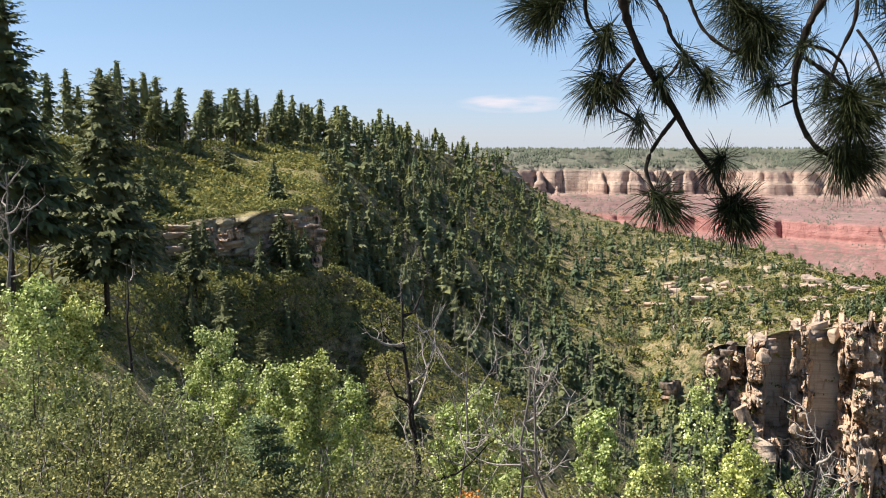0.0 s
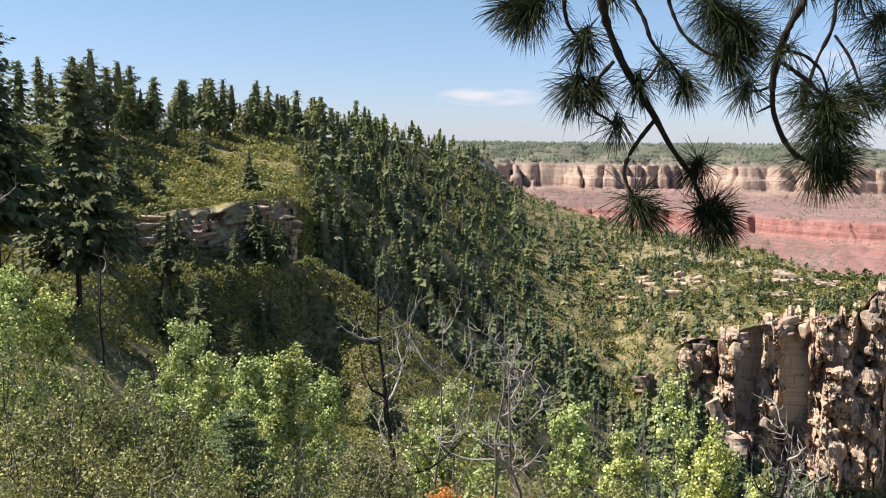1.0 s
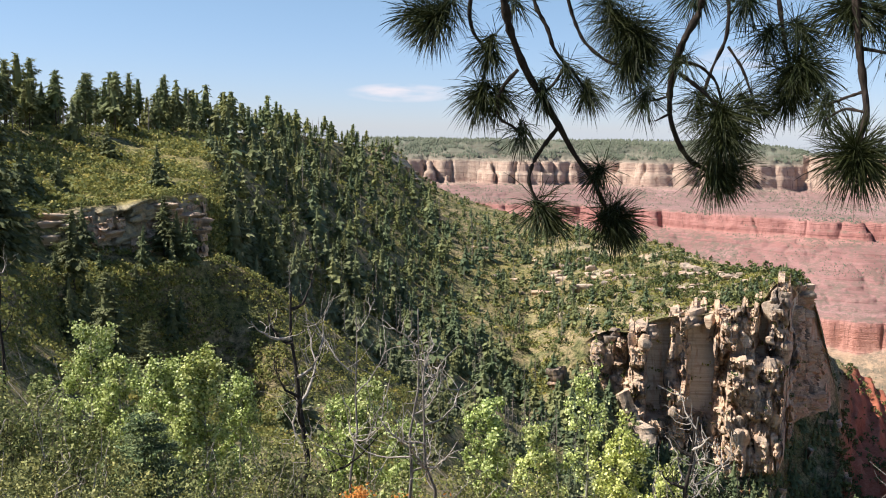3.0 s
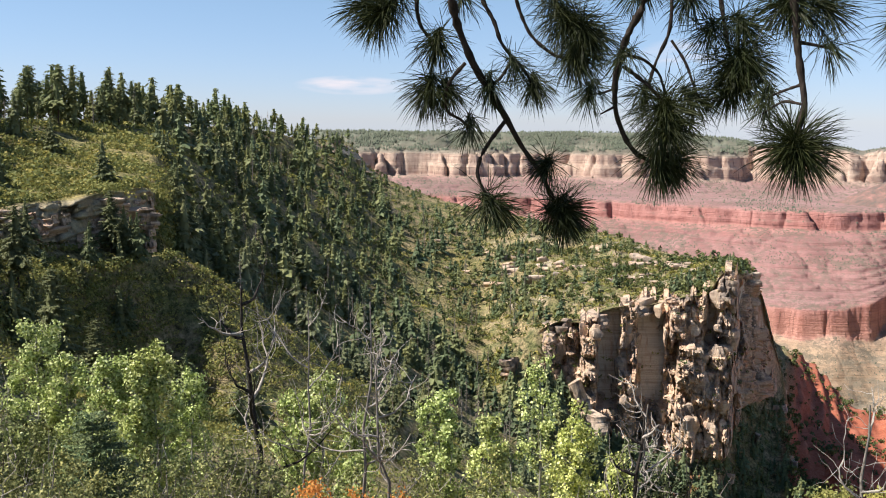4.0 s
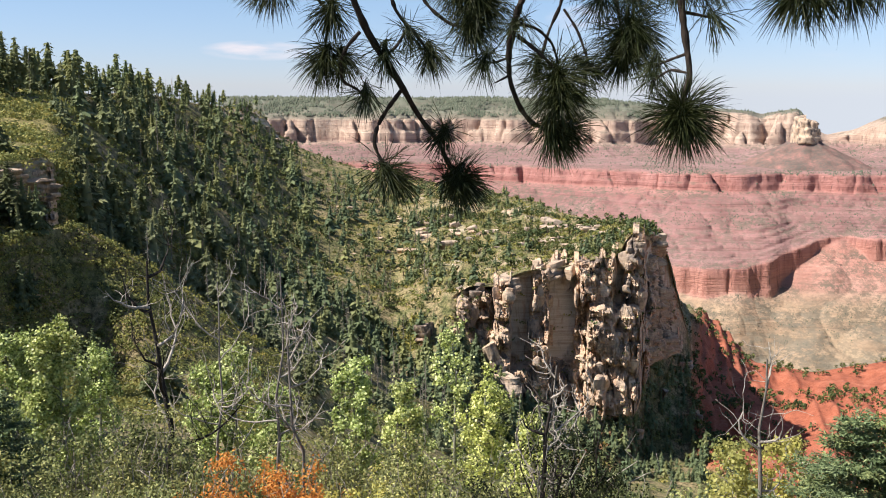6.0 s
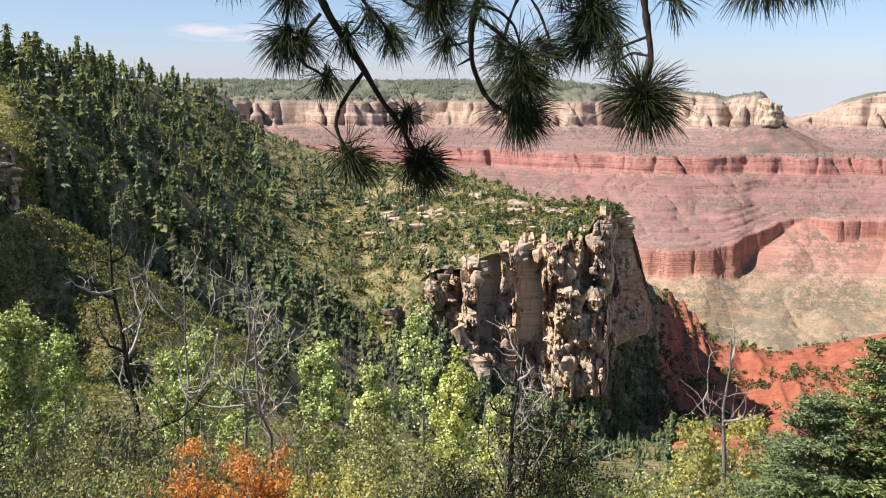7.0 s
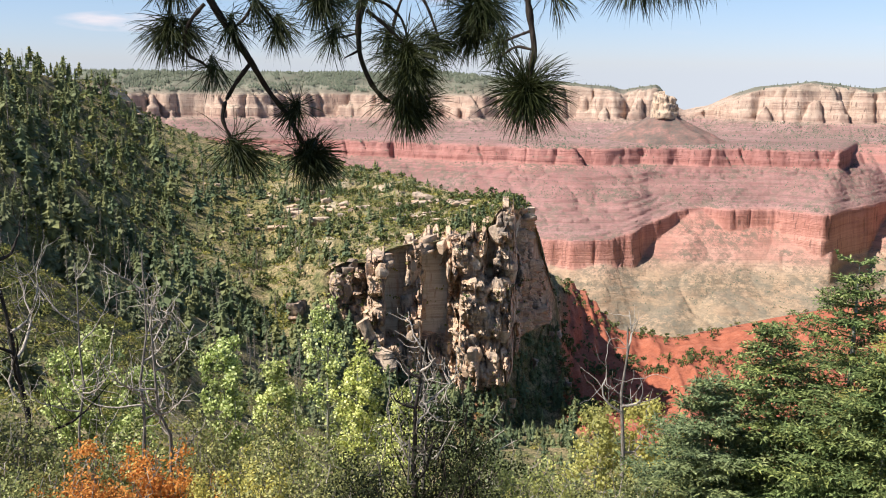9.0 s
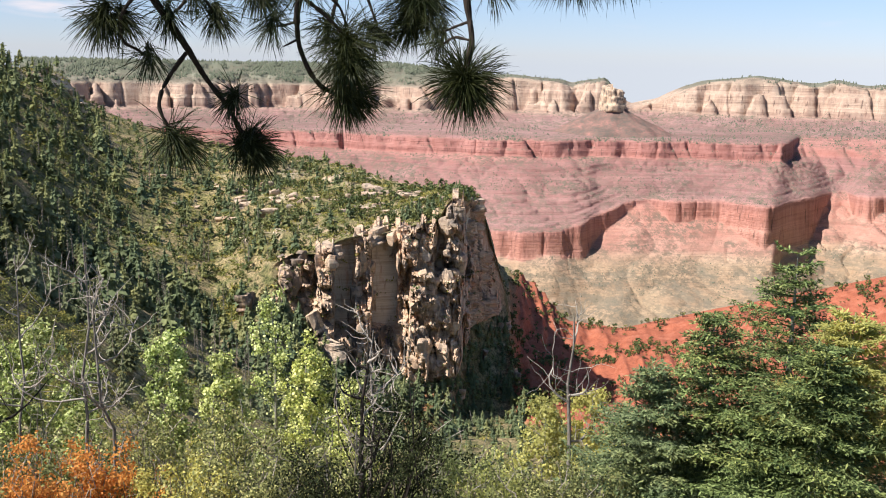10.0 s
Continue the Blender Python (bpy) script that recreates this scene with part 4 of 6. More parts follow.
            L = np.maximum(reach * size, (0.016, 0.010)[int(fine) - 1] * h) * rng.uniform(0.75, 1.3, n)
            crown.add(*blades(at, go, L, L * rng.uniform(0.42, 0.7, n), rng, twist=up + 0.5 * way + rng.normal(0, 0.35, (n, 3)), droop=0.2))
    crown.add(*blades(np.repeat([top * 0.94], 3, 0), [[0, 0, 1], [0.3, 0.1, 1], [-0.2, -0.25, 1]], h * 0.06, h * 0.018, rng))
    return trunk, crown


def snag(h, seed, fine=1):
    """A dead conifer: bare trunk with short broken limbs and grey twigs."""
    rng = np.random.default_rng(seed)
    trunk, twigs = Geo(), Geo()
    top = np.array([rng.normal(0, 0.02) * h, rng.normal(0, 0.02) * h, h])
    trunk.add(*tube([[0, 0, -0.6], top * 0.5, top], [0.014 * h, 0.009 * h, 0.002 * h], 5))
    n = 64 * fine
    k = rng.uniform(0.18, 0.97, n)
    a = rng.uniform(0, 2 * np.pi, n)
    L = h * 0.13 * (1.05 - k) ** 0.6 * rng.uniform(0.4, 1.1, n)
    way = np.stack([np.cos(a), np.sin(a), rng.uniform(-0.5, 0.15, n)], 1)
    twigs.add(*blades(top * k[:, None], way, L, L * 0.09 + 0.02 * h / 14, rng, droop=0.15))
    pos = top * k[:, None] + way * L[:, None] * 0.5
    twigs.add(*blades(pos, way + rng.normal(0, 0.6, (n, 3)), L * 0.6, L * 0.07 + 0.02 * h / 14, rng, droop=0.25))
    return trunk, twigs


def bushy(h, seed, n=60, wide=0.55, leaf=0.2):
    """A rounded, broken crown on a short stem."""
    rng = np.random.default_rng(seed)
    trunk, crown = Geo(), Geo()
    trunk.add(*tube([[0, 0, -0.4], [0.03 * h, 0, 0.3 * h], [0, 0.03 * h, 0.6 * h]], [0.04 * h, 0.03 * h, 0.01 * h], 5))
    lobes = unit(rng.normal(0, 1, (7, 3))) * np.array([wide, wide, 0.4]) * h * 0.5 + np.array([0, 0, 0.52 * h])
    c = lobes[rng.integers(0, 7, n)]
    d = unit(rng.normal(0, 1, (n, 3)) + [0, 0, 0.25])
    pos = c + d * h * 0.17 * rng.uniform(0.5, 1.2, (n, 1))
    crown.add(*shingled(pos, d + (pos - [0, 0, 0.45 * h]) / h, h * leaf * rng.uniform(0.6, 1.3, n), h * leaf * 0.8, rng))
    return trunk, crown


def merge_many(kinds, places, sizes, picks, turns):
    """Copies of ready-made crowns joined into one mesh."""
    out = []
    for slot in (0, 1):
        g = Geo()
        for i, (V, F) in enumerate(k[slot] for k in kinds):
            sel = np.nonzero(picks == i)[0]
            if not len(sel):
                continue
            c, s = np.cos(turns[sel]), np.sin(turns[sel])
            X = V[None, :, 0] * c[:, None] - V[None, :, 1] * s[:, None]
            Y = V[None, :, 0] * s[:, None] + V[None, :, 1] * c[:, None]
            W = np.stack([X, Y, np.broadcast_to(V[None, :, 2], X.shape)], -1) * sizes[sel][:, None, None] + places[sel][:, None]
            FF = (F[None] + (np.arange(len(sel)) * len(V))[:, None, None]).reshape(-1, F.shape[1])
            g.add(W.reshape(-1, 3), FF)
            g.tint.append(np.repeat(0.02 + 0.98 * hash3(sel, sel * 0 + i, sel * 0, 77), len(V)))
        out.append(g)
    return out


def flat(geo):
    return np.concatenate(geo.v), np.concatenate([f for f in geo.f])


def scatter(rng, n, az, level, keep=None, skew=1.0):
    a = rng.uniform(*az, n)
    lv = level[0] + (level[1] - level[0]) * rng.random(n) ** skew
    ok = keep_off_cliffs(None, a, lv, rng)
    a, lv = a[ok], lv[ok]
    p = spot(a, lv)
    if keep is not None:
        m = keep(p, a, lv, rng)
        p, a, lv = p[m], a[m], lv[m]
    return p


def patchy(scale, cut, seed, soft=0.25):
    def keep(p, a, lv, rng):
        f = fractal(p[:, 0] / scale, p[:, 1] / scale, 0.7, 3, 0.5, seed)
        return rng.random(len(p)) < np.clip((f - cut) / soft + 0.5, 0.02, 1)
    return keep


rng = np.random.default_rng(7)
L_ = IDX
FIRS, PINES, SPRUCES, JUNIPERS, SNAGS, BIG = [], [], [], [], [], []


def grow(bucket, p, h0, h1):
    bucket.append((p, rng.uniform(h0, h1, len(p)) * rng.choice([0.45, 0.65, 0.85, 1.0, 1.05], len(p))))


# the wooded crest of the ridge
grow(PINES, scatter(rng, 62, (-20, -8), (L_["crest"] - 0.12, L_["crest"] + 0.08)), 11, 20)
grow(PINES, scatter(rng, 10, (-27, -19), (L_["crest"], L_["crest"] + 0.06)), 13, 17)
grow(PINES, scatter(rng, 78, (-10, -2), (L_["crest"] - 0.12, L_["crest"] + 0.18)), 14, 21)
grow(PINES, scatter(rng, 50, (-3, 2.2), (L_["crest"] - 0.05, L_["crest"] + 0.05)), 9, 17)
grow(PINES, scatter(rng, 5, (2.2, 4.0), (L_["crest"] - 0.02, L_["crest"] + 0.02)), 8, 13)
grow(SNAGS, scatter(rng, 30, (-20, 3), (L_["crest"] - 0.15, L_["crest"] + 0.05)), 11, 18)
grow(FIRS, scatter(rng, 28, (-20, -7), (L_["crest"] - 0.08, L_["crest"] + 0.1)), 6, 14)
grow(FIRS, scatter(rng, 120, (-4, 6.5), (L_["cliff_top"] + 0.15, L_["crest"] - 0.02), patchy(50, -0.35, 66)), 9, 17)
grow(PINES, scatter(rng, 70, (-4, 5), (L_["cliff_top"] + 0.3, L_["crest"]), patchy(50, -0.35, 67)), 9, 16)
grow(JUNIPERS, scatter(rng, 500, (-4, 8), (L_["cliff_top"] + 0.1, L_["crest"]), patchy(30, -0.35, 68)), 2.5, 5.5)
# dark woods in the hollow and below the nose
grow(FIRS, scatter(rng, 170, (-7, 4), (L_["ravine"] + 0.05, L_["crest"] - 0.05), patchy(45, -0.15, 5)), 9, 19)
grow(SPRUCES, scatter(rng, 115, (-6, 6), (L_["ravine"] + 0.05, L_["crest"] - 0.08), patchy(45, -0.25, 57), 1.2), 12, 20)
grow(PINES, scatter(rng, 85, (-6.8, 6), (L_["ravine"] + 0.3, L_["crest"] - 0.05), patchy(45, -0.2, 55)), 9, 16)
grow(JUNIPERS, scatter(rng, 260, (-6.5, 5), (L_["ravine"], L_["crest"]), patchy(40, -0.2, 56)), 3, 6)
grow(FIRS, scatter(rng, 90, (-7.2, -2), (L_["cliff_top"] + 0.3, L_["crest"]), patchy(50, -0.1, 6)), 9, 17)
grow(SPRUCES, scatter(rng, 150, (1, 10), (L_["ravine"] - 0.1, L_["cliff_top"] + 0.55), patchy(45, -0.2, 7), 1.1), 11, 18)
grow(SPRUCES, scatter(rng, 300, (3, 17), (L_["ravine"] - 0.1, L_["crest"] - 0.08), patchy(55, -0.05, 8), 1.35), 7, 15)
grow(SNAGS, scatter(rng, 260, (-3, 16), (L_["ravine"] + 0.1, L_["crest"] - 0.25), patchy(50, -0.1, 9), 1.2), 10, 18)
grow(SPRUCES, scatter(rng, 290, (11, 27.6), (L_["cliff_top"] + 0.08, L_["crest"] + 0.02), patchy(40, -0.05, 10)), 4.5, 10)
grow(JUNIPERS, scatter(rng, 1250, (11, 28.4), (L_["cliff_top"] + 0.02, L_["crest"] + 0.03), patchy(30, -0.1, 12)), 2.5, 6)
grow(JUNIPERS, scatter(rng, 900, (3, 18), (L_["cliff_foot"], L_["crest"]), patchy(40, -0.35, 13)), 2.5, 6.5)
grow(SPRUCES, scatter(rng, 380, (3, 16), (L_["cliff_foot"] + 0.1, L_["crest"] - 0.02), patchy(30, -0.1, 63)), 3, 8)
grow(JUNIPERS, scatter(rng, 1100, (3, 18), (L_["cliff_foot"] + 0.3, L_["crest"]), patchy(25, -0.25, 64)), 1.8, 4.5)
grow(SNAGS, scatter(rng, 70, (-4, 13), (L_["cliff_foot"], L_["crest"] - 0.2), patchy(40, -0.2, 65)), 9, 16)
# under the shaded cliffs and in the lower ravine
grow(FIRS, scatter(rng, 34, (-24, -7), (L_["slope_foot"], L_["cliff_foot"]), patchy(30, 0.05, 14)), 5, 10)
grow(FIRS, scatter(rng, 20, (-18, -10), (L_["cliff_top"] + 0.05, L_["crest"] - 0.2), patchy(30, 0.1, 15)), 6, 12)
grow(FIRS, scatter(rng, 70, (-7, 9), (L_["slope_foot"] - 0.2, L_["spur"] - 0.1), patchy(30, 0.05, 16)), 6, 12)
grow(SPRUCES, scatter(rng, 400, (6, 27), (L_["slope_foot"] - 0.2, L_["cliff_foot"] - 0.05), patchy(35, -0.2, 17)), 6, 12)
grow(SPRUCES, scatter(rng, 620, (24, 55), (L_["slope_foot"] - 0.2, L_["ravine"] + 0.55), patchy(35, -0.2, 18)), 3.5, 8)
grow(SPRUCES, scatter(rng, 110, (13, 25), (L_["ravine"] + 0.2, L_["cliff_foot"] - 0.04), patchy(30, -0.3, 58)), 9, 17)
grow(SPRUCES, scatter(rng, 170, (26.8, 31.5), (L_["ravine"] - 0.4, L_["cliff_foot"] - 0.03), patchy(30, -0.5, 69)), 4, 10)
grow(SPRUCES, scatter(rng, 70, (15, 27), (L_["ravine"] + 0.35, L_["cliff_foot"] - 0.02), patchy(30, -0.5, 70)), 7, 14)
grow(JUNIPERS, scatter(rng, 260, (15, 31.5), (L_["ravine"], L_["cliff_foot"] - 0.02), patchy(25, -0.5, 72)), 2.5, 5)
grow(SNAGS, scatter(rng, 50, (8, 34), (L_["slope_foot"], L_["cliff_foot"]), patchy(35, 0.1, 19)), 6, 12)
grow(JUNIPERS, scatter(rng, 2400, (30.5, 55), (L_["ravine"] + 0.3, L_["crest"] + 0.02), patchy(45, -0.12, 20), 0.8), 3, 7.5)
grow(JUNIPERS, scatter(rng, 70, (29.5, 34), (L_["cliff_top"] + 0.1, L_["crest"]), None), 2, 4)
grow(SPRUCES, scatter(rng, 200, (5, 19), (L_["cliff_top"] + 0.05, L_["crest"] - 0.05), patchy(40, -0.25, 59)), 5, 11)
grow(JUNIPERS, scatter(rng, 420, (5, 27), (L_["cliff_top"] + 0.03, L_["crest"]), patchy(30, -0.3, 60)), 3, 7)
grow(SNAGS, scatter(rng, 90, (0, 15), (L_["ravine"] + 0.3, L_["crest"] - 0.3), patchy(50, -0.2, 62)), 10, 17)
ledge_spots = SHELVES[0][rng.permutation(len(SHELVES[0]))[:70]]
JUNIPERS.append((ledge_spots - [0, 0, 0.2], rng.uniform(1.6, 4.2, len(ledge_spots))))
# tall trees that stand out by the near end of the ridge
for bearing, level, tall in ((-19.9, L_["slope_foot"] - 0.1, 23.5), (-24.9, L_["slope_foot"] - 0.2, 24), (-26.6, L_["slope_foot"] + 0.2, 21), (-22.8, L_["cliff_foot"], 17), (-18.4, L_["spur"] + 0.3, 15), (-13.2, L_["slope_foot"] - 0.5, 13.5), (-11.0, L_["slope_foot"] - 0.45, 9.5), (-14.9, L_["spur"] - 0.2, 13), (-9.9, L_["ravine"], 12), (-6.6, L_["slope_foot"] - 0.2, 8.5)):
    BIG.append((spot(np.array([bearing]), np.array([level])), np.array([tall])))
for bearing, level, tall in ((-22.8, L_["slope_foot"] + 0.3, 15.5), (-18.9, L_["near_slope"] + 0.8, 7), (-25.6, L_["slope_foot"], 9), (-2.6, L_["spur"], 9), (3.3, L_["spur"] + 0.1, 12)):
    SNAGS.append((spot(np.array([bearing]), np.array([level])), np.array([tall])))


def plant(bucket, makers, name, stuff_name, label, category, group, mat_t, mat_c, crown_name="crown", near=60, fine_to=155):
    """The nearest of a kind as trees of their own, the others as one wood."""
    P = np.concatenate([b[0] for b in bucket])
    H = np.concatenate([b[1] for b in bucket])
    d = np.linalg.norm(P[:, :2], axis=1)
    order = np.argsort(d)
    picks = rng.integers(0, len(makers), len(P))
    turns = rng.uniform(0, 2 * np.pi, len(P))
    fine = [m(True) for m in makers]
    meshes = [(t.mesh("trunk", mat_t), c.mesh(crown_name, mat_c)) for t, c in fine]
    rough = [m(False) for m in makers]
    simple = [(t.mesh("trunk", mat_t), c.mesh(crown_name, mat_c)) for t, c in rough]
    for i in order[:near]:
        t_me, c_me = (meshes if d[i] < fine_to else simple)[picks[i]]
        ob = thing(name, P[i], label, category, group, math.degrees(turns[i]))
        ob.scale = (H[i], H[i], H[i])
        part("trunk", t_me, None, ob)
        c_ob = part(crown_name, c_me, None, ob)
    far = order[near:]
    if len(far):
        kinds = [(flat(t), flat(c)) for t, c in rough]
        gt, gc = merge_many(kinds, P[far], H[far], picks[far], turns[far])
        w = tagged(new(stuff_name), label + " in a far wood", category, kind="stuff")
        tagged(part("trunks", gt, mat_t, w), kind="stuff")
        tagged(part("crowns", gc, mat_c, w), kind="stuff")


plant(PINES, [lambda f, s=s: spire(1.0, 100 + s, f, 0.19, 0.14 + 0.06 * (s % 5), 0.42, 0.55) for s in range(10)], "ponderosa_pine", "pine_wood",
      "tall green ponderosa pine on the grassy ridge", "pine tree", "pines on the ridge", MAT["bark"], MAT["pine_crown"], near=190, fine_to=400)
plant(FIRS, [lambda f, s=s: spire(1.0, 200 + s, f, 0.29, 0.05, 0.8, 0.4) for s in range(6)], "fir_tree", "fir_wood",
      "dark green fir on the shaded slope", "fir tree", "firs on the slope", MAT["bark"], MAT["fir"], near=160, fine_to=260)
plant(BIG, [lambda f, s=s: spire(1.0, 250 + s, 2, 0.195, 0.2, 0.55, 0.5) for s in range(4)], "fir_tree", "tall_fir_wood",
      "tall dark fir standing out from the shaded slope", "fir tree", "tall firs by the ridge", MAT["bark"], MAT["fir"], near=60)
plant(SPRUCES, [lambda f, s=s: spire(1.0, 300 + s, f, 0.33, 0.04, 0.8, 0.45) for s in range(6)], "spruce_tree", "spruce_wood",
      "grey-green spruce on the sunny slope", "spruce tree", "spruces on the slope", MAT["bark"], MAT["spruce"], near=230, fine_to=300)
plant(SNAGS, [lambda f, s=s: snag(1.0, 400 + s) for s in range(5)], "dead_conifer", "dead_wood",
      "bare grey dead conifer among living trees", "dead tree", "dead conifers", MAT["grey_wood"], MAT["dead_needles"], "dead_crown", near=90)
plant(JUNIPERS, [lambda f, s=s: bushy(1.0, 500 + s, 90 if f else 32, leaf=0.2 if f else 0.24) for s in range(5)], "juniper", "juniper_scrub",
      "small rounded juniper on dry ground", "juniper", "junipers on the canyon rim", MAT["bark"], MAT["juniper"], near=150)


# brush and grass tufts over the slopes, too many to count
def brush_cover(name, spec, material, label, seed):
    r2 = np.random.default_rng(seed)
    kinds = []
    for n, leaf in [(12, 0.50)] * 5 + [(28, 0.29)] * 5 + [(60, 0.17)] * 5:
        d = unit(r2.normal(0, 1, (n, 3)) + [0, 0, 0.5]) * np.array([1, 1, 0.62])
        d[:, 2] = np.abs(d[:, 2])
        lobe = unit(r2.normal(0, 1, (4, 3))) * 0.35
        V, F = shingled(d * r2.uniform(0.55, 0.95, (n, 1)) + lobe[r2.integers(0, 4, n)] * [1, 1, 0.5], d, leaf * r2.uniform(0.6, 1.4, n), leaf * 0.75, r2, 0.35, 0.2)
        kinds.append(((V, F), (V, F)))
    P, S = [], []
    for (n, az, lv, keep, s0, s1) in spec:
        p = scatter(r2, n, az, lv, keep)
        P.append(p)
        S.append(r2.uniform(s0, s1, len(p)))
    ledge = SHELVES[0][r2.permutation(len(SHELVES[0]))[:420]]
    P.append(ledge)
    S.append(r2.uniform(0.4, 1.5, len(ledge)))
    P, S = np.concatenate(P), np.concatenate(S)
    away = np.linalg.norm(P[:, :2], axis=1)
    close = (away < 300).astype(int) + (away < 75)
    _, g = merge_many(kinds, P, S, r2.integers(0, 5, len(P)) + 5 * close, r2.uniform(0, 6.28, len(P)))
    ob = new(name, g.mesh(name, material))
    tagged(ob, label, "brush", kind="stuff")


brush_cover("oak_brush", [
    (4000, (-29, -6), (L_["cliff_top"] + 0.02, L_["crest"] + 0.05), patchy(16, -0.3, 30, 0.25), 0.8, 3.2),
    (2600, (-9, 5), (L_["cliff_foot"], L_["crest"]), patchy(30, -0.5, 31), 1.2, 3.2),
    (6500, (2, 28), (L_["cliff_foot"], L_["crest"] + 0.02), patchy(28, -0.35, 32, 0.25), 0.9, 3.2),
    (2200, (-13, 5), (L_["slope_foot"] - 0.5, L_["spur"] + 0.1), patchy(14, -0.5, 36, 0.2), 0.6, 2.0),
    (1800, (-26, 9), (L_["slope_foot"] - 0.4, L_["ravine"] + 0.2), patchy(18, -0.15, 33, 0.12), 0.6, 2.2),
    (2200, (5, 55), (L_["near_slope"] + 0.3, L_["cliff_foot"]), patchy(24, -0.3, 34, 0.15), 0.8, 2.4),
    (420, (-16, -6.8), (L_["cliff_top"] + 0.0, L_["cliff_top"] + 0.05), None, 0.8, 1.8),
    (260, (-16, -6.8), (L_["cliff_foot"] - 0.03, L_["cliff_foot"] + 0.05), None, 0.8, 2.0),
    (1100, (-26, -6), (L_["near_slope"] + 0.35, L_["spur"]), patchy(14, -0.6, 37, 0.2), 0.6, 1.7),
    (700, (-29, 12), (L_["bank"] + 0.5, L_["slope_foot"] + 0.2), patchy(12, -0.5, 35, 0.12), 0.5, 1.4),
], MAT["brush"], "low green and yellowing oak brush on the slopes", 71)


def far_dots(name, spec, material, label, seed):
    """Woods so far off that each tree is a speck: small uneven spires on the gentler ground."""
    r2 = np.random.default_rng(seed)
    g = Geo()
    G = CANYON
    e1, e2 = G[1:, :-1] - G[:-1, :-1], G[:-1, 1:] - G[:-1, :-1]
    nz = np.cross(e1, e2)
    nz = np.abs(nz[..., 2]) / (np.linalg.norm(nz, axis=-1) + 1e-9)
    low = G[:-1, :-1, 2]
    for n, z0, z1, h0, h1, slim in spec:
        here = np.argwhere((low > z0) & (low < z1) & (nz > 0.6))
        pick = here[r2.integers(0, len(here), n)]
        i, j = pick[:, 0], pick[:, 1]
        P = G[i, j] + e1[i, j] * r2.random((n, 1)) * 0.9 + e2[i, j] * r2.random((n, 1)) * 0.9
        f = fractal(P[:, 0] / 130, P[:, 1] / 130, P[:, 2] / 40, 3, 0.6, seed)
        bare = np.where(P[:, 0] > 0.53 * P[:, 1], 0.08 if z1 > 0 else 1.0, 1.0)      # the buttes to the east carry few trees
        P = P[r2.random(n) < np.clip(f * 1.6 + 0.5, 0.05, 1) * bare]
        m = len(P)
        h = r2.uniform(h0, h1, m)
        a0 = r2.uniform(0, 6.28, m)
        ring = [P + np.stack([np.cos(a0 + k * 1.571) * h * slim, np.sin(a0 + k * 1.571) * h * slim, h * r2.uniform(-0.1, 0.25, m)], 1) for k in range(4)]
        tip = P + np.stack([r2.normal(0, 0.06, m) * h, r2.normal(0, 0.06, m) * h, h], 1)
        V = np.stack(ring + [tip], 1).reshape(-1, 3)
        i = np.arange(m)[:, None] * 5
        g.add(V, np.concatenate([i + [0, 1, 4], i + [1, 2, 4], i + [2, 3, 4], i + [3, 0, 4]]))
    tagged(new(name, g.mesh(name, material)), label, "wood", kind="stuff")


MAT["far_wood"] = leafy("distant_conifers", (0.07, 0.085, 0.07), (0.10, 0.12, 0.095), (0.15, 0.165, 0.125), 0.0, 0.9)
far_dots("rim_wood", [(16000, -84, 30, 7, 13, 0.33), (3500, -262, -186, 3, 7, 0.5), (2600, -300, -200, 2.5, 6, 0.5), (3500, -390, -292, 2, 4.5, 0.55), (1500, -640, -535, 2, 4, 0.6)],
         MAT["far_wood"], "distant dark conifers and scrub on the canyon rim", 151)


# ---- blocks of the cliffs ----
def block_mesh(seed, mat):
    """An angular block of jointed rock: an uneven prism with broken ledges, one unit wide and high."""
    r2 = np.random.default_rng(seed)
    n = int(r2.integers(4, 6))
    a = np.sort(r2.uniform(0, 2 * np.pi, n) * 0.35 + np.linspace(0, 2 * np.pi, n, endpoint=False))
    rad = r2.uniform(0.36, 0.72, n)
    levels = [0.0]
    while levels[-1] < 0.95:
        levels.append(levels[-1] + r2.uniform(0.15, 0.6))
    levels = np.array(levels) / levels[-1]
    V, F, rows = [], [], 0
    shift = np.zeros(2)
    for i in range(len(levels) - 1):
        k = r2.uniform(0.86, 1.05) * (1 - 0.16 * levels[i])
        shift = shift + r2.normal(0, 0.03, 2)
        for z, kk in ((levels[i] + 0.006, k * r2.uniform(0.97, 1.03)), (levels[i + 1] - 0.006, k)):
            jitter = r2.normal(0, 0.012, n)
            V.append(np.stack([np.cos(a) * (rad * kk + jitter) + shift[0], np.sin(a) * (rad * kk + jitter) + shift[1], np.full(n, z) + r2.normal(0, 0.03, n)], 1))
            rows += 1
    j = np.arange(n)
    for r in range(rows - 1):
        F.append(np.stack([r * n + j, r * n + (j + 1) % n, (r + 1) * n + (j + 1) % n, (r + 1) * n + j], 1))
    g = Geo().add(np.concatenate(V), np.concatenate(F))
    top = np.mean(V[-1], axis=0) + [0, 0, 0.03]
    g.add(np.concatenate([V[-1], top[None]]), np.stack([j, (j + 1) % n, np.full(n, n)], 1))
    return g.mesh("rock", mat)


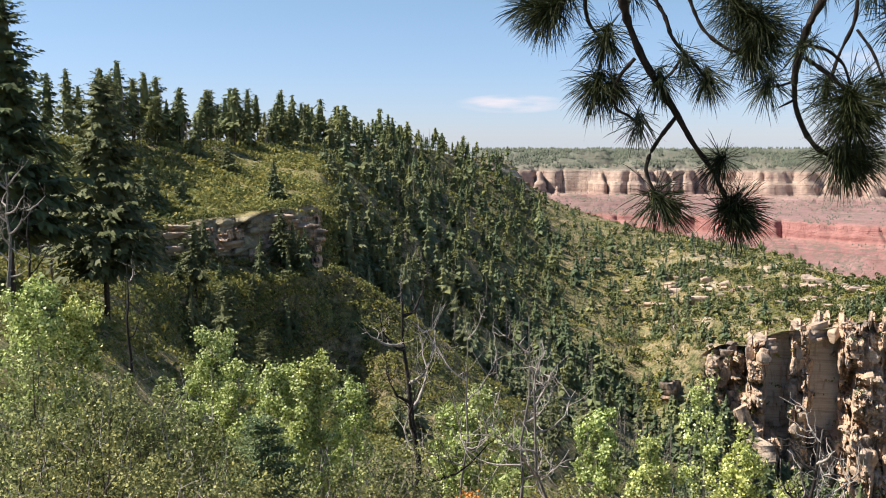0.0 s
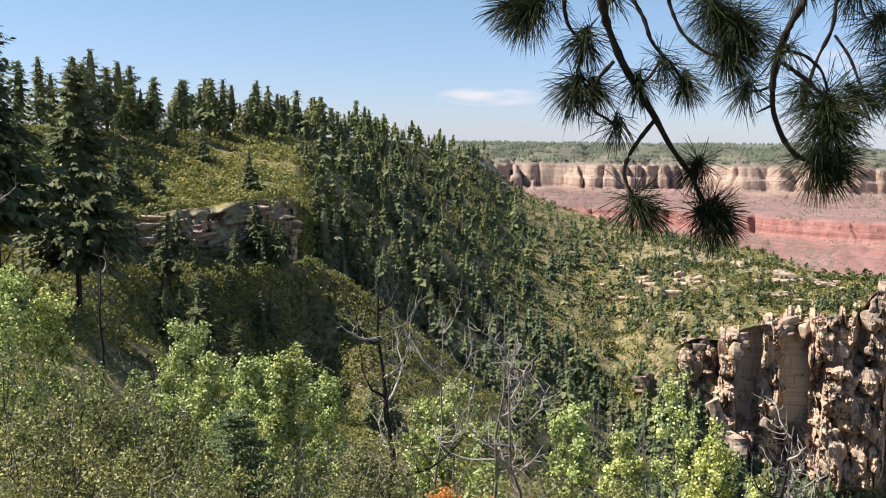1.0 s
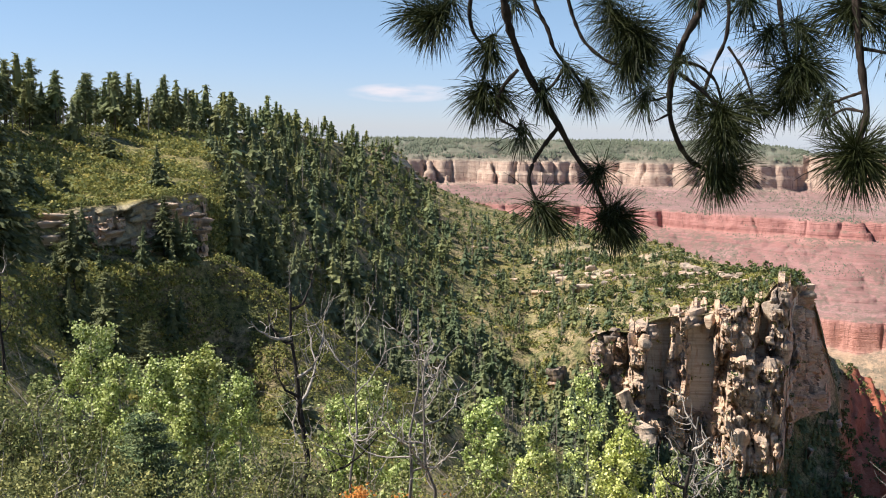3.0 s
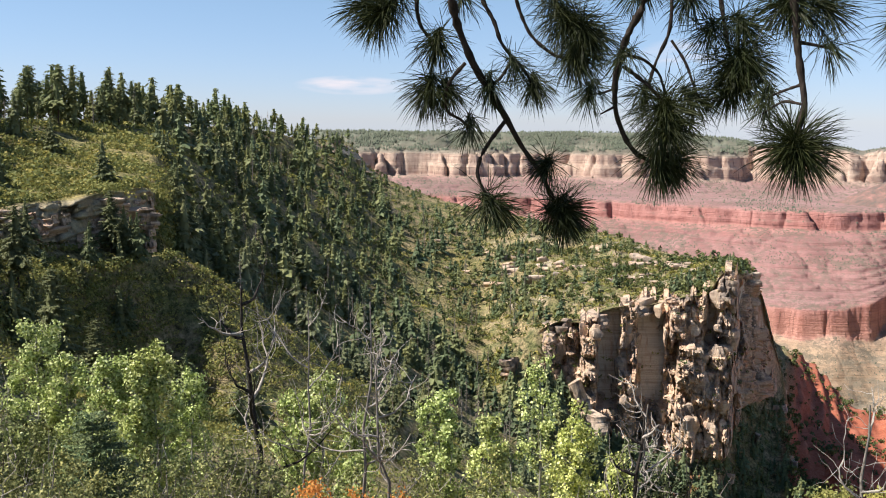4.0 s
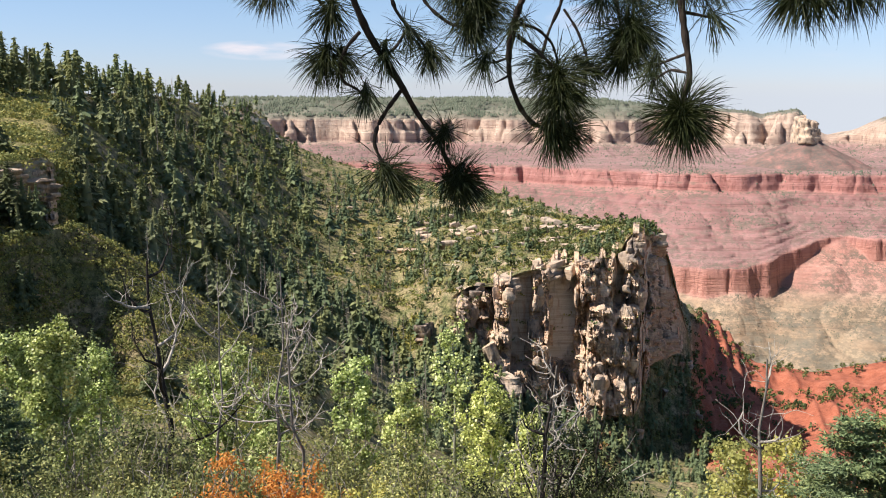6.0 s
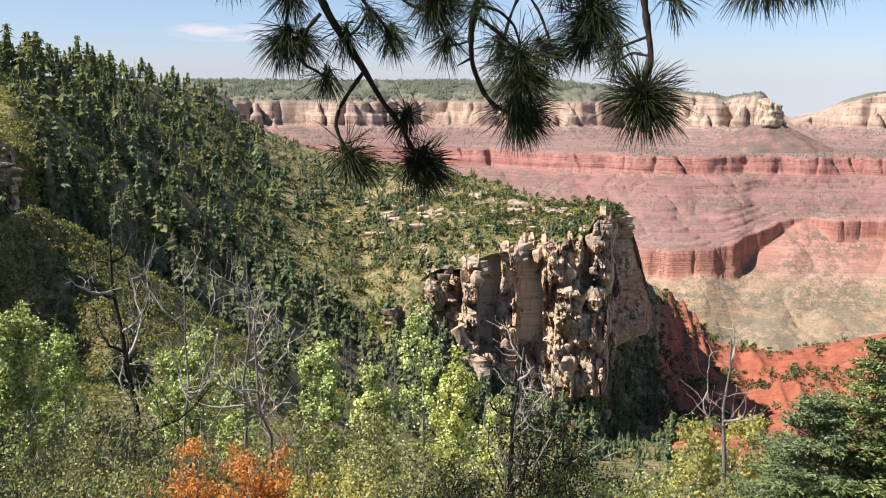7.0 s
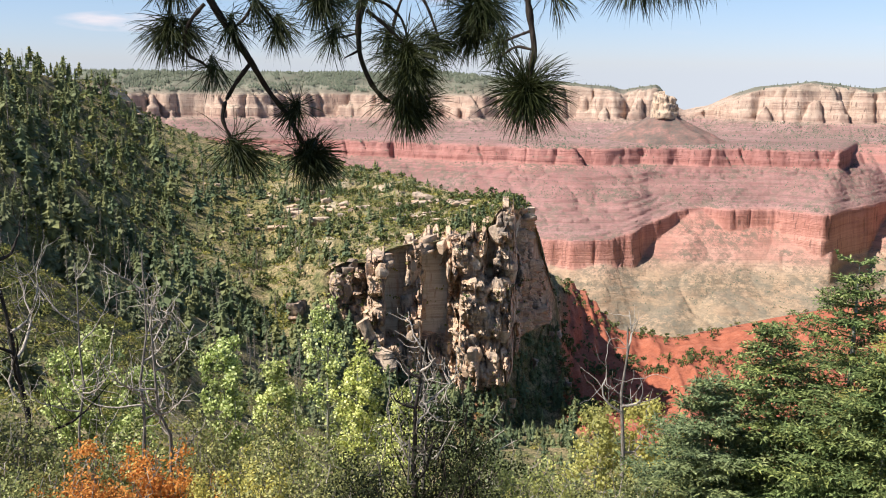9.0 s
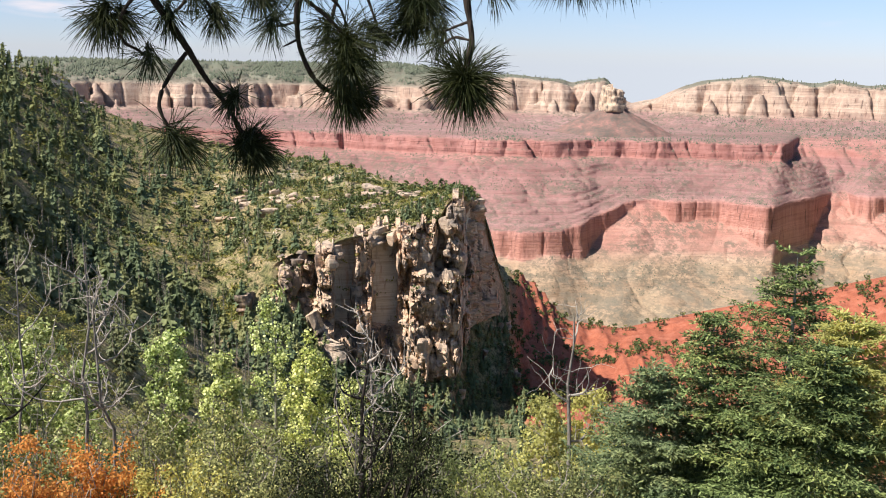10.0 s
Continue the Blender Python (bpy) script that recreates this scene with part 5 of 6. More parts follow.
def boulder_mesh(seed, mat):
    """A weathered block with rounded edges and flat broken sides, one unit in size."""
    r2 = np.random.default_rng(seed)
    n = 6
    q = np.linspace(-1, 1, n)
    V, F = [], []
    for axis in range(3):
        for sign in (-1, 1):
            u, v = np.meshgrid(q, q, indexing="ij")
            P = np.zeros((n, n, 3))
            P[..., axis], P[..., (axis + 1) % 3], P[..., (axis + 2) % 3] = sign, u, v
            i, j = np.arange(n - 1)[:, None] * n, np.arange(n - 1)[None]
            f = np.stack([i + j, i + n + j, i + n + j + 1, i + j + 1], -1).reshape(-1, 4) + len(V) * n * n
            F.append(f if sign > 0 else f[:, ::-1])
            V.append(P.reshape(-1, 3))
    P = np.concatenate(V)
    P = P / (np.abs(P) ** 12).sum(1, keepdims=True) ** (1 / 12.0)
    off = r2.uniform(0, 50, 3)
    P = P * (1 + 0.11 * fractal(P[:, 0] * 1.1 + off[0], P[:, 1] * 1.1 + off[1], P[:, 2] * 1.1 + off[2], 3, 0.55, seed))[:, None]
    for _ in range(9):
        d = unit(r2.normal(0, 1, 3))
        h = r2.uniform(0.62, 1.0)
        t = P @ d
        P = P - np.maximum(t - h, 0)[:, None] * d
    return Geo().add(P * 0.5, np.concatenate(F)).mesh("rock", mat)


def slab_mesh(seed, mat):
    """A flat, broken ledge of bedded rock: uneven outline, one or two beds, an undercut foot."""
    r2 = np.random.default_rng(seed)
    n = 11
    a = np.linspace(0, 2 * np.pi, n, endpoint=False) + r2.uniform(-0.2, 0.2, n)
    rad = 0.5 * (1 + 0.3 * r2.uniform(-1, 1, n))
    beds = [(0.0, 0.86), (0.42, 0.9), (0.46, 1.0), (0.86, 1.03), (0.92, 0.97), (0.99, 0.9)]
    V = []
    for z, k in beds:
        rr = rad * k * (1 + r2.normal(0, 0.035, n))
        V.append(np.stack([np.cos(a) * rr, np.sin(a) * rr * 0.62, np.full(n, z) + r2.normal(0, 0.02, n)], 1))
    j = np.arange(n)
    F = [np.stack([r * n + j, r * n + (j + 1) % n, (r + 1) * n + (j + 1) % n, (r + 1) * n + j], 1) for r in range(len(beds) - 1)]
    g = Geo().add(np.concatenate(V), np.concatenate(F))
    g.add(np.concatenate([V[-1], np.mean(V[-1], axis=0)[None] + [0, 0, 0.05]]), np.stack([j, (j + 1) % n, np.full(n, n)], 1))
    return g.mesh("rock", mat)


GROUND = bpy.data.objects["ground"]
ROCKS = [block_mesh(900 + i, MAT["rock"]) for i in range(14)]
SLABS = [slab_mesh(930 + i, MAT["rock"]) for i in range(10)]
r_rock = np.random.default_rng(17)


def slab_at(p, wide, tall, turn, tilt=3.0):
    ob = new("rock", SLABS[r_rock.integers(0, len(SLABS))])
    ob.matrix_world = pose(*p, r_rock.normal(0, tilt), r_rock.normal(0, tilt), turn) @ Matrix.Diagonal((wide, wide * r_rock.uniform(0.7, 1.2), tall, 1))
    ob.parent = GROUND
    return ob



def rock_at(p, wide, tall, turn=None, tilt=3.0):
    ob = new("rock", ROCKS[r_rock.integers(0, len(ROCKS))])
    t = r_rock.uniform(0, 360) if turn is None else turn
    ob.matrix_world = pose(*p, r_rock.normal(0, tilt), r_rock.normal(0, tilt), t) @ Matrix.Diagonal((wide * r_rock.uniform(0.8, 1.25), wide * r_rock.uniform(0.8, 1.25), tall, 1))
    ob.parent = GROUND
    return ob


BOULDERS = [boulder_mesh(960 + i, MAT["rock"]) for i in range(12)]


def boulder_at(p, size, turn, parent, tilt=6.0):
    ob = new("rock", BOULDERS[r_rock.integers(0, len(BOULDERS))])
    ob.matrix_world = pose(*p, r_rock.normal(0, tilt), r_rock.normal(0, tilt), turn) @ Matrix.Diagonal((*size, 1))
    ob.parent = parent
    return ob


# weathered blocks standing out of the pale face, and along its brink
face, f_az, f_rows, f_grid = FACES["cliff_face"]
for a0, a1, k0, k1, count, w0, w1 in ((23.4, 27.3, 0.05, 0.98, 46, 2.5, 7), (20.5, 21.8, 0.5, 1.0, 8, 3, 6), (16.2, 18.2, 0.2, 1.0, 14, 2.5, 6), (18.3, 23.4, 0.0, 0.5, 24, 2, 5), (18.3, 23.4, 0.85, 1.0, 8, 3, 6), (26.3, 27.3, 0.55, 1.0, 12, 3, 7)):
    for _ in range(count):
        i, j = int(np.searchsorted(f_rows, r_rock.uniform(k0, k1))), int(np.searchsorted(f_az, r_rock.uniform(a0, a1)))
        w = r_rock.uniform(w0, w1)
        p = f_grid[min(i, len(f_rows) - 6), j]
        boulder_at(p + unit([p[0], p[1], 0.0]) * w * 0.3, (w, w * r_rock.uniform(0.8, 1.1), w * r_rock.uniform(0.7, 1.9)), -f_az[j] + r_rock.normal(0, 30), face)
# broken ledges of the terraces above it
for a0, a1, lv0, lv1, count, w0, w1 in ((20.6, 24.4, 0.60, 0.72, 26, 3, 7), (13.6, 17.5, 0.40, 0.62, 18, 3, 7), (17.5, 24.5, 0.25, 0.5, 22, 2, 5), (24.5, 27.6, 0.2, 0.8, 20, 2, 5), (8.5, 13, 0.2, 0.7, 10, 2, 4)):
    for _ in range(count):
        a = r_rock.uniform(a0, a1)
        p = spot(np.array([a]), np.array([L_["cliff_top"] + r_rock.uniform(lv0, lv1)]))[0]
        w = r_rock.uniform(w0, w1)
        boulder_at(p + [0, 0, 0.1 * w], (w * 1.3, w, w * r_rock.uniform(0.4, 0.75)), -a + r_rock.normal(0, 15), GROUND, 3)


for bearing, dist, low, w, tall in ((18.7, 409, -122, 8, 14), (19.1, 405, -131, 11, 9), (14.2, 414, -110, 13, 9)):
    rock_at((dist * math.sin(radians(bearing)), dist * math.cos(radians(bearing)), low), w, tall, tilt=8)
for _ in range(7):
    a = r_rock.uniform(15.8, 28.2)
    p = spot(np.array([a]), np.array([L_["cliff_top"] + r_rock.uniform(0.01, 0.04)]))[0]
    rock_at(p + [0, 0, -5.0], r_rock.uniform(6, 12), 5.0 + r_rock.uniform(0.0, 2.6), tilt=6)
# thin beds jutting from the shaded cliffs
for _ in range(16):
    a = r_rock.uniform(-17.0, -7.8)
    k = r_rock.uniform(0.08, 0.97)
    foot, top = spot(np.array([a]), np.array([L_["cliff_foot"] + 0.02]))[0], spot(np.array([a]), np.array([L_["cliff_top"]]))[0]
    slab_at(foot * (1 - k) + top * k - [0, 0, 0.7] + unit(np.array([foot[0], foot[1], 0.0])) * 1.6, r_rock.uniform(4, 9), r_rock.uniform(0.9, 1.9), -a + r_rock.normal(0, 12), 3)
# ledges and loose blocks on the promontory and at the ridge's nose
for _ in range(12):
    a = r_rock.uniform(12.5, 27.8)
    lv = L_["cliff_top"] + r_rock.uniform(0.05, 0.9) * (1.0 if a > 17 else 0.6)
    w = r_rock.uniform(4, 9)
    slab_at(spot(np.array([a]), np.array([lv]))[0] - [0, 0, 1.6], w, 1.6 + r_rock.uniform(0.10, 0.24) * w, -a + r_rock.normal(0, 14), 2.5)
for bearing, w, tall in ((15.5, 12, 4.0), (20.4, 7, 3.0), (21.6, 8, 3.6), (13.4, 8, 2.6)):
    lv = L_["cliff_top"] + (0.55 if bearing > 17 else 0.35)
    slab_at(spot(np.array([bearing]), np.array([lv]))[0] - [0, 0, 1.5], w, 1.5 + tall, -bearing, 2)
for _ in range(12):
    rock_at(spot(np.array([r_rock.uniform(2.4, 5.2)]), np.array([L_["crest"] - r_rock.uniform(0.0, 0.12)]))[0] - [0, 0, 2.0], r_rock.uniform(4, 9), 2 + r_rock.uniform(1, 4), tilt=3)
for _ in range(26):
    rock_at(spot(np.array([r_rock.uniform(17.5, 31)]), np.array([L_["cliff_foot"] - r_rock.uniform(0.02, 0.5)]))[0] - [0, 0, 1.0], r_rock.uniform(2, 6), 1 + r_rock.uniform(1.5, 6), tilt=8)


def temple_butte():
    """The pale butte on its cone of debris, on the red mesa across the canyon."""
    az, dist = 36.05, 3440.0
    c = np.array([dist * math.sin(radians(az)), dist * math.cos(radians(az)), 0.0])
    ob = thing("rock_butte", (c[0], c[1], -236.0), "pale blocky rock butte on a dark debris cone", "butte", turn=-az)
    n, m = 72, 26
    a = np.linspace(0, 2 * np.pi, n, endpoint=False)[None]
    k = np.linspace(0, 1, m)[:, None]
    rad = (190 * (1 - k) ** 1.25 + 48) * (1 + 0.13 * fractal(np.cos(a) * 2.5, np.sin(a) * 2.5, k * 1.5, 4, 0.55, 131))
    z = k * 96 + 7 * fractal(np.cos(a) * 4 + k, np.sin(a) * 4, k * 3, 3, 0.5, 133) * (1 - k)
    V = np.stack([rad * np.cos(a), 0.7 * rad * np.sin(a), z + 0 * a], -1).reshape(-1, 3)
    i, j = np.arange(m - 1)[:, None] * n, np.arange(n)[None]
    F = np.stack([i + j, i + (j + 1) % n, i + n + (j + 1) % n, i + n + j], -1).reshape(-1, 4)
    part("debris_cone", Geo().add(V, F), MAT["debris"], ob)
    k = np.linspace(0, 1, 22)[:, None]
    rad = (50 - 17 * np.floor(k * 3.2) / 3 + 5 * blocks(a * 3 + 0 * k, k * 3 + 0 * a, 137) + 2 * blocks(a * 6 + 0 * k, k * 6 + 0 * a, 138)) * np.where(k > 0.985, 0.02, 1)
    z = 84 + 86 * k - 9 * np.cos(a) * k + 5 * blocks(a * 2 + 0 * k, 0.5 + 0 * k + 0 * a, 140) * k
    V = np.stack([rad * np.cos(a) * 1.0, rad * np.sin(a), z + 0 * a], -1).reshape(-1, 3)
    i, j = np.arange(21)[:, None] * n, np.arange(n)[None]
    F = np.stack([i + j, i + (j + 1) % n, i + n + (j + 1) % n, i + n + j], -1).reshape(-1, 4)
    part("cliff_cap", Geo().add(V, F), MAT["rock"], ob)


temple_butte()


# ---- the pine over the viewpoint: limbs as lines, tufts as place, way, size and number of needles ----
BRANCHES = [
    (0.017, 0.008, [(0.61, 3.40, 0.662), (0.64, 3.44, 0.550), (0.67, 3.47, 0.454), (0.73, 3.50, 0.334), (0.80, 3.52, 0.232), (0.87, 3.54, 0.137), (0.94, 3.55, 0.019), (1.02, 3.55, -0.080), (1.07, 3.56, -0.180), (1.12, 3.57, -0.248)]),
    (0.009, 0.006, [(0.86, 3.50, 0.115), (0.81, 3.50, 0.051), (0.77, 3.50, -0.013), (0.75, 3.49, -0.077), (0.77, 3.47, -0.140), (0.81, 3.45, -0.197)]),
    (0.008, 0.005, [(0.70, 3.47, 0.328), (0.65, 3.49, 0.270), (0.63, 3.51, 0.218), (0.64, 3.52, 0.145), (0.69, 3.52, 0.124), (0.73, 3.53, 0.091)]),
    (0.009, 0.005, [(0.56, 3.66, 0.683), (0.54, 3.67, 0.557), (0.56, 3.67, 0.472), (0.62, 3.65, 0.407), (0.60, 3.65, 0.321), (0.59, 3.65, 0.234)]),
    (0.009, 0.006, [(0.78, 3.67, 0.692), (0.80, 3.67, 0.586), (0.85, 3.65, 0.499), (0.87, 3.64, 0.423), (0.91, 3.62, 0.368), (0.94, 3.60, 0.335), (0.96, 3.58, 0.302), (0.99, 3.56, 0.247)]),
    (0.006, 0.005, [(0.92, 3.63, 0.364), (0.86, 3.57, 0.282), (0.80, 3.51, 0.242)]),
    (0.008, 0.006, [(0.93, 3.74, 0.687), (0.97, 3.74, 0.556), (1.01, 3.73, 0.467), (1.05, 3.71, 0.422), (1.11, 3.69, 0.377), (1.17, 3.66, 0.365)]),
    (0.014, 0.008, [(1.30, 3.20, 0.655), (1.30, 3.24, 0.525), (1.26, 3.28, 0.439), (1.24, 3.31, 0.351), (1.23, 3.33, 0.251), (1.24, 3.34, 0.149), (1.28, 3.34, 0.055), (1.33, 3.34, -0.007), (1.41, 3.32, -0.042)]),
    (0.007, 0.005, [(1.25, 3.32, 0.362), (1.33, 3.30, 0.343), (1.39, 3.30, 0.293), (1.42, 3.31, 0.222)]),
    (0.008, 0.006, [(1.26, 3.32, 0.316), (1.31, 3.28, 0.270), (1.36, 3.25, 0.219), (1.39, 3.22, 0.158)]),
    (0.005, 0.004, [(1.23, 3.33, 0.235), (1.18, 3.32, 0.219), (1.13, 3.32, 0.212)]),
    (0.005, 0.003, [(1.23, 3.33, 0.169), (1.17, 3.30, 0.143)]),
    (0.009, 0.005, [(1.47, 3.46, 0.683), (1.49, 3.44, 0.577), (1.48, 3.43, 0.450), (1.43, 3.44, 0.344), (1.39, 3.43, 0.212)]),
    (0.006, 0.004, [(1.50, 3.46, 0.428), (1.54, 3.41, 0.344), (1.57, 3.36, 0.211)]),
    (0.010, 0.007, [(1.67, 3.47, 0.714), (1.69, 3.45, 0.584), (1.70, 3.42, 0.455), (1.73, 3.39, 0.304)]),
    (0.014, 0.010, [(1.70, 2.96, 0.630), (1.71, 2.95, 0.518), (1.71, 2.93, 0.406), (1.72, 2.91, 0.294), (1.73, 2.88, 0.164), (1.70, 2.87, 0.090), (1.69, 2.84, 0.020)]),
    (0.006, 0.004, [(1.72, 2.95, 0.383), (1.77, 2.91, 0.369), (1.81, 2.88, 0.356)]),
    (0.006, 0.004, [(1.74, 2.93, 0.240), (1.72, 3.00, 0.224), (1.70, 3.07, 0.203)]),
    (0.005, 0.004, [(1.74, 2.91, 0.173), (1.70, 2.97, 0.189), (1.66, 3.03, 0.144)]),
    (0.012, 0.006, [(2.28, 2.53, 0.512), (2.16, 2.63, 0.453), (2.09, 2.69, 0.436), (2.02, 2.74, 0.436)]),
]
TUFTS = [
    (0.39, 3.65, 0.518, -0.72, -0.09, -0.48, 1.10, 200), (0.33, 3.70, 0.555, -0.82, -0.04, -0.19, 1.00, 110), (0.61, 3.58, 0.401, -0.14, -0.24, -0.88, 0.95, 170),
    (0.57, 3.55, 0.229, -0.43, -0.19, -0.88, 1.05, 190), (0.65, 3.56, 0.220, 0.16, -0.28, -0.77, 0.90, 130), (0.73, 3.53, 0.087, -0.04, -0.27, -0.97, 0.80, 70),
    (0.80, 3.51, 0.238, -0.04, -0.25, -0.78, 0.80, 120), (0.92, 3.58, 0.322, 0.26, -0.28, -0.67, 0.80, 90), (0.99, 3.56, 0.247, 0.06, -0.29, -0.97, 0.85, 130),
    (1.16, 3.70, 0.513, 0.26, -0.27, -0.57, 1.20, 230), (1.22, 3.63, 0.464, 0.36, -0.30, -0.67, 1.20, 230), (1.19, 3.66, 0.365, 0.26, -0.31, -0.87, 1.10, 200),
    (1.11, 3.71, 0.589, 0.07, -0.24, -0.58, 1.00, 120), (1.13, 3.32, 0.212, -0.33, -0.20, -0.78, 0.85, 90), (0.81, 3.45, -0.201, 0.36, -0.28, -0.47, 1.00, 150),
    (0.84, 3.44, -0.217, 0.66, -0.33, -0.47, 0.90, 90), (1.03, 3.53, -0.068, -0.23, -0.18, -0.48, 0.80, 110), (1.12, 3.56, -0.229, 0.76, -0.29, -0.07, 1.05, 200),
    (1.12, 3.54, -0.263, 0.26, -0.31, -0.87, 0.95, 150), (1.09, 3.55, -0.213, -0.53, -0.14, -0.58, 0.80, 80), (1.40, 3.22, 0.148, 0.17, -0.24, -0.48, 1.15, 220),
    (1.40, 3.21, 0.078, 0.36, -0.30, -0.67, 1.05, 180), (1.41, 3.29, -0.041, 0.46, -0.33, -0.77, 1.05, 210), (1.47, 3.29, -0.026, 0.86, -0.33, -0.27, 0.90, 110),
    (1.38, 3.41, 0.202, -0.04, -0.25, -0.78, 0.80, 100), (1.56, 3.34, 0.207, 0.56, -0.31, -0.47, 1.00, 130), (1.63, 3.42, 0.452, -0.23, -0.18, -0.48, 1.00, 110),
    (1.73, 3.39, 0.293, 0.07, -0.24, -0.58, 1.15, 230), (1.76, 3.34, 0.344, 0.36, -0.29, -0.57, 1.10, 210), (1.77, 3.40, 0.476, 0.36, -0.28, -0.47, 1.10, 170),
    (1.71, 3.40, 0.241, -0.62, -0.12, -0.58, 1.00, 130), (1.69, 3.07, 0.203, -0.33, -0.21, -0.88, 0.80, 60), (1.66, 3.03, 0.140, -0.43, -0.18, -0.78, 0.70, 40),
    (1.69, 2.84, 0.020, -0.03, -0.18, -0.23, 1.15, 330), (1.71, 2.86, 0.031, 0.47, -0.23, 0.02, 1.10, 160), (1.74, 2.96, 0.484, 0.27, -0.25, -0.38, 1.00, 150),
    (1.84, 2.96, 0.496, 0.66, -0.31, -0.37, 1.00, 130), (1.71, 3.03, 0.511, -0.52, -0.12, -0.48, 1.00, 130), (1.81, 2.88, 0.356, 0.36, -0.33, -0.87, 0.90, 50),
    (1.22, 3.27, 0.348, -0.52, -0.09, -0.18, 0.70, 70), (1.56, 3.44, 0.579, -0.03, -0.22, -0.58, 1.00, 130), (0.46, 3.69, 0.578, -0.33, -0.18, -0.68, 1.00, 130),
    (0.72, 3.65, 0.580, 0.16, -0.27, -0.67, 0.80, 60), (1.31, 3.32, 0.595, -0.23, -0.20, -0.68, 1.00, 120),
    (2.02, 2.74, 0.434, -0.54, -0.12, -0.57, 1.15, 200), (2.07, 2.70, 0.440, -0.05, -0.26, -0.77, 1.10, 150), (2.15, 2.64, 0.453, 0.24, -0.32, -0.77, 1.10, 180),
    (2.22, 2.58, 0.483, 0.34, -0.34, -0.77, 1.10, 180),
]


def on_ground(az, dist):
    x, y = dist * math.sin(radians(az)), dist * math.cos(radians(az))
    return np.array([x, y, ground_at(x, y)])


def height_to(az, el, dist, base):
    return dist * math.tan(radians(el)) - base[2]


def pine_over_viewpoint():
    """The pine whose drooping branches hang into the view; its unseen stem beside and behind the viewer and its crown
    are added to shade them.
    """
    r2 = np.random.default_rng(5)
    base = (-2.6, -2.2, -2.6)
    ob = thing("ponderosa_pine", base, "ponderosa pine over the viewpoint, its drooping long needles darkened for shade", "pine tree")
    b = np.array(base)
    g = Geo().add(*tube(np.array([[0, 0, -0.5], [0.05, 0, 3], [0, 0.1, 6], [0.1, 0, 9.5]]), [0.27, 0.23, 0.18, 0.1], 12))
    part("trunk", g, MAT["bark"], ob)
    # limbs and needle clumps out of view, added to keep sun off the branches
    limbs = [[(-2.55, -2.1, 3.6), (-1.4, 0.2, 3.3), (-0.2, 2.3, 2.5), (0.46, 3.46, 1.0)], [(-2.55, -2.1, 3.2), (-0.6, 0.2, 3.0), (0.9, 2.3, 2.3), (1.7, 3.1, 0.95)],
             [(-2.55, -2.1, 2.9), (-0.2, -0.3, 2.9), (1.6, 1.6, 2.2), (2.3, 2.6, 0.9)], [(-2.5, -2.0, 4.2), (-1.6, 0.8, 4.0), (-0.9, 2.6, 3.4)], [(-2.55, -2.1, 4.6), (-2.9, 0.6, 4.4), (-3.2, 2.4, 3.9)]]
    shade_clumps = Geo()
    for pts in limbs:
        P = np.array(pts)
        k = np.linspace(0, 1, 14)
        Q = np.stack([np.interp(k, np.linspace(0, 1, len(P)), P[:, c]) for c in range(3)], 1) - b
        Q[1:-1] += r2.normal(0, 0.04, (12, 3))
        part("limb", Geo().add(*tube(Q, np.linspace(0.07, 0.018, 14), 7)), MAT["pine_bark"], ob)
        for s in r2.uniform(0.12, 0.78, 24):
            c = np.array([np.interp(s, k, Q[:, i]) for i in range(3)]) + r2.normal(0, 0.35, 3) + [0, 0, 0.35]
            n = 90
            d = unit(r2.normal(0, 1, (n, 3)))
            shade_clumps.add(*blades(np.repeat(c[None], n, 0), d, r2.uniform(0.16, 0.26, n), 0.012, r2))
    tagged(part("upper_needles", shade_clumps, MAT["needle"], ob), kind="stuff")
    for r0, r1, pts in BRANCHES:
        P = np.array(pts) - b
        n = len(P) * 4
        k = np.linspace(0, len(P) - 1, n)
        Q = np.stack([np.interp(k, np.arange(len(P)), P[:, c]) for c in range(3)], 1)
        for _ in range(2):
            Q[1:-1] = (Q[:-2] + 2 * Q[1:-1] + Q[2:]) / 4
        rad = np.linspace(r0, r1, n) * (1 + 0.16 * r2.normal(0, 1, n).clip(-1.2, 1.6))
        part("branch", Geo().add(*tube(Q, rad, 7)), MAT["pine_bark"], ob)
    for x, y, z, dx, dy, dz, s, n in TUFTS:
        c = np.array([x, y, z]) - b
        n = int(n * (2.4 if n > 190 else 1.9))
        d = unit(r2.normal(0, 1, (n, 3)) + 1.15 * np.array([dx, dy, dz]) + [0, 0, -0.22])
        back = r2.uniform(0, 0.07, (n, 1)) * unit([dx, dy, dz])
        L = 0.155 * s * r2.uniform(0.7, 1.12, n)
        start = c - back + r2.normal(0, 0.008, (n, 3))
        side = unit(np.cross(d, r2.normal(0, 1, (n, 3))))
        w = 0.0013
        fall = np.array([0, 0, -1.0]) * L[:, None]
        m1, m2, tip = start + d * L[:, None] * 0.4, start + d * L[:, None] * 0.75 + fall * 0.03, start + d * L[:, None] + fall * 0.10
        V = np.stack([start - side * w, start + side * w, m1 - side * w, m1 + side * w, m2 - side * w, m2 + side * w, tip], 1).reshape(-1, 3)
        i = np.arange(n)[:, None] * 7
        g = Geo().add(V, np.concatenate([i + [0, 1, 3, 2], i + [2, 3, 5, 4]]))
        g.f.append((i + [4, 5, 6]))
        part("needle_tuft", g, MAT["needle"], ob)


pine_over_viewpoint()


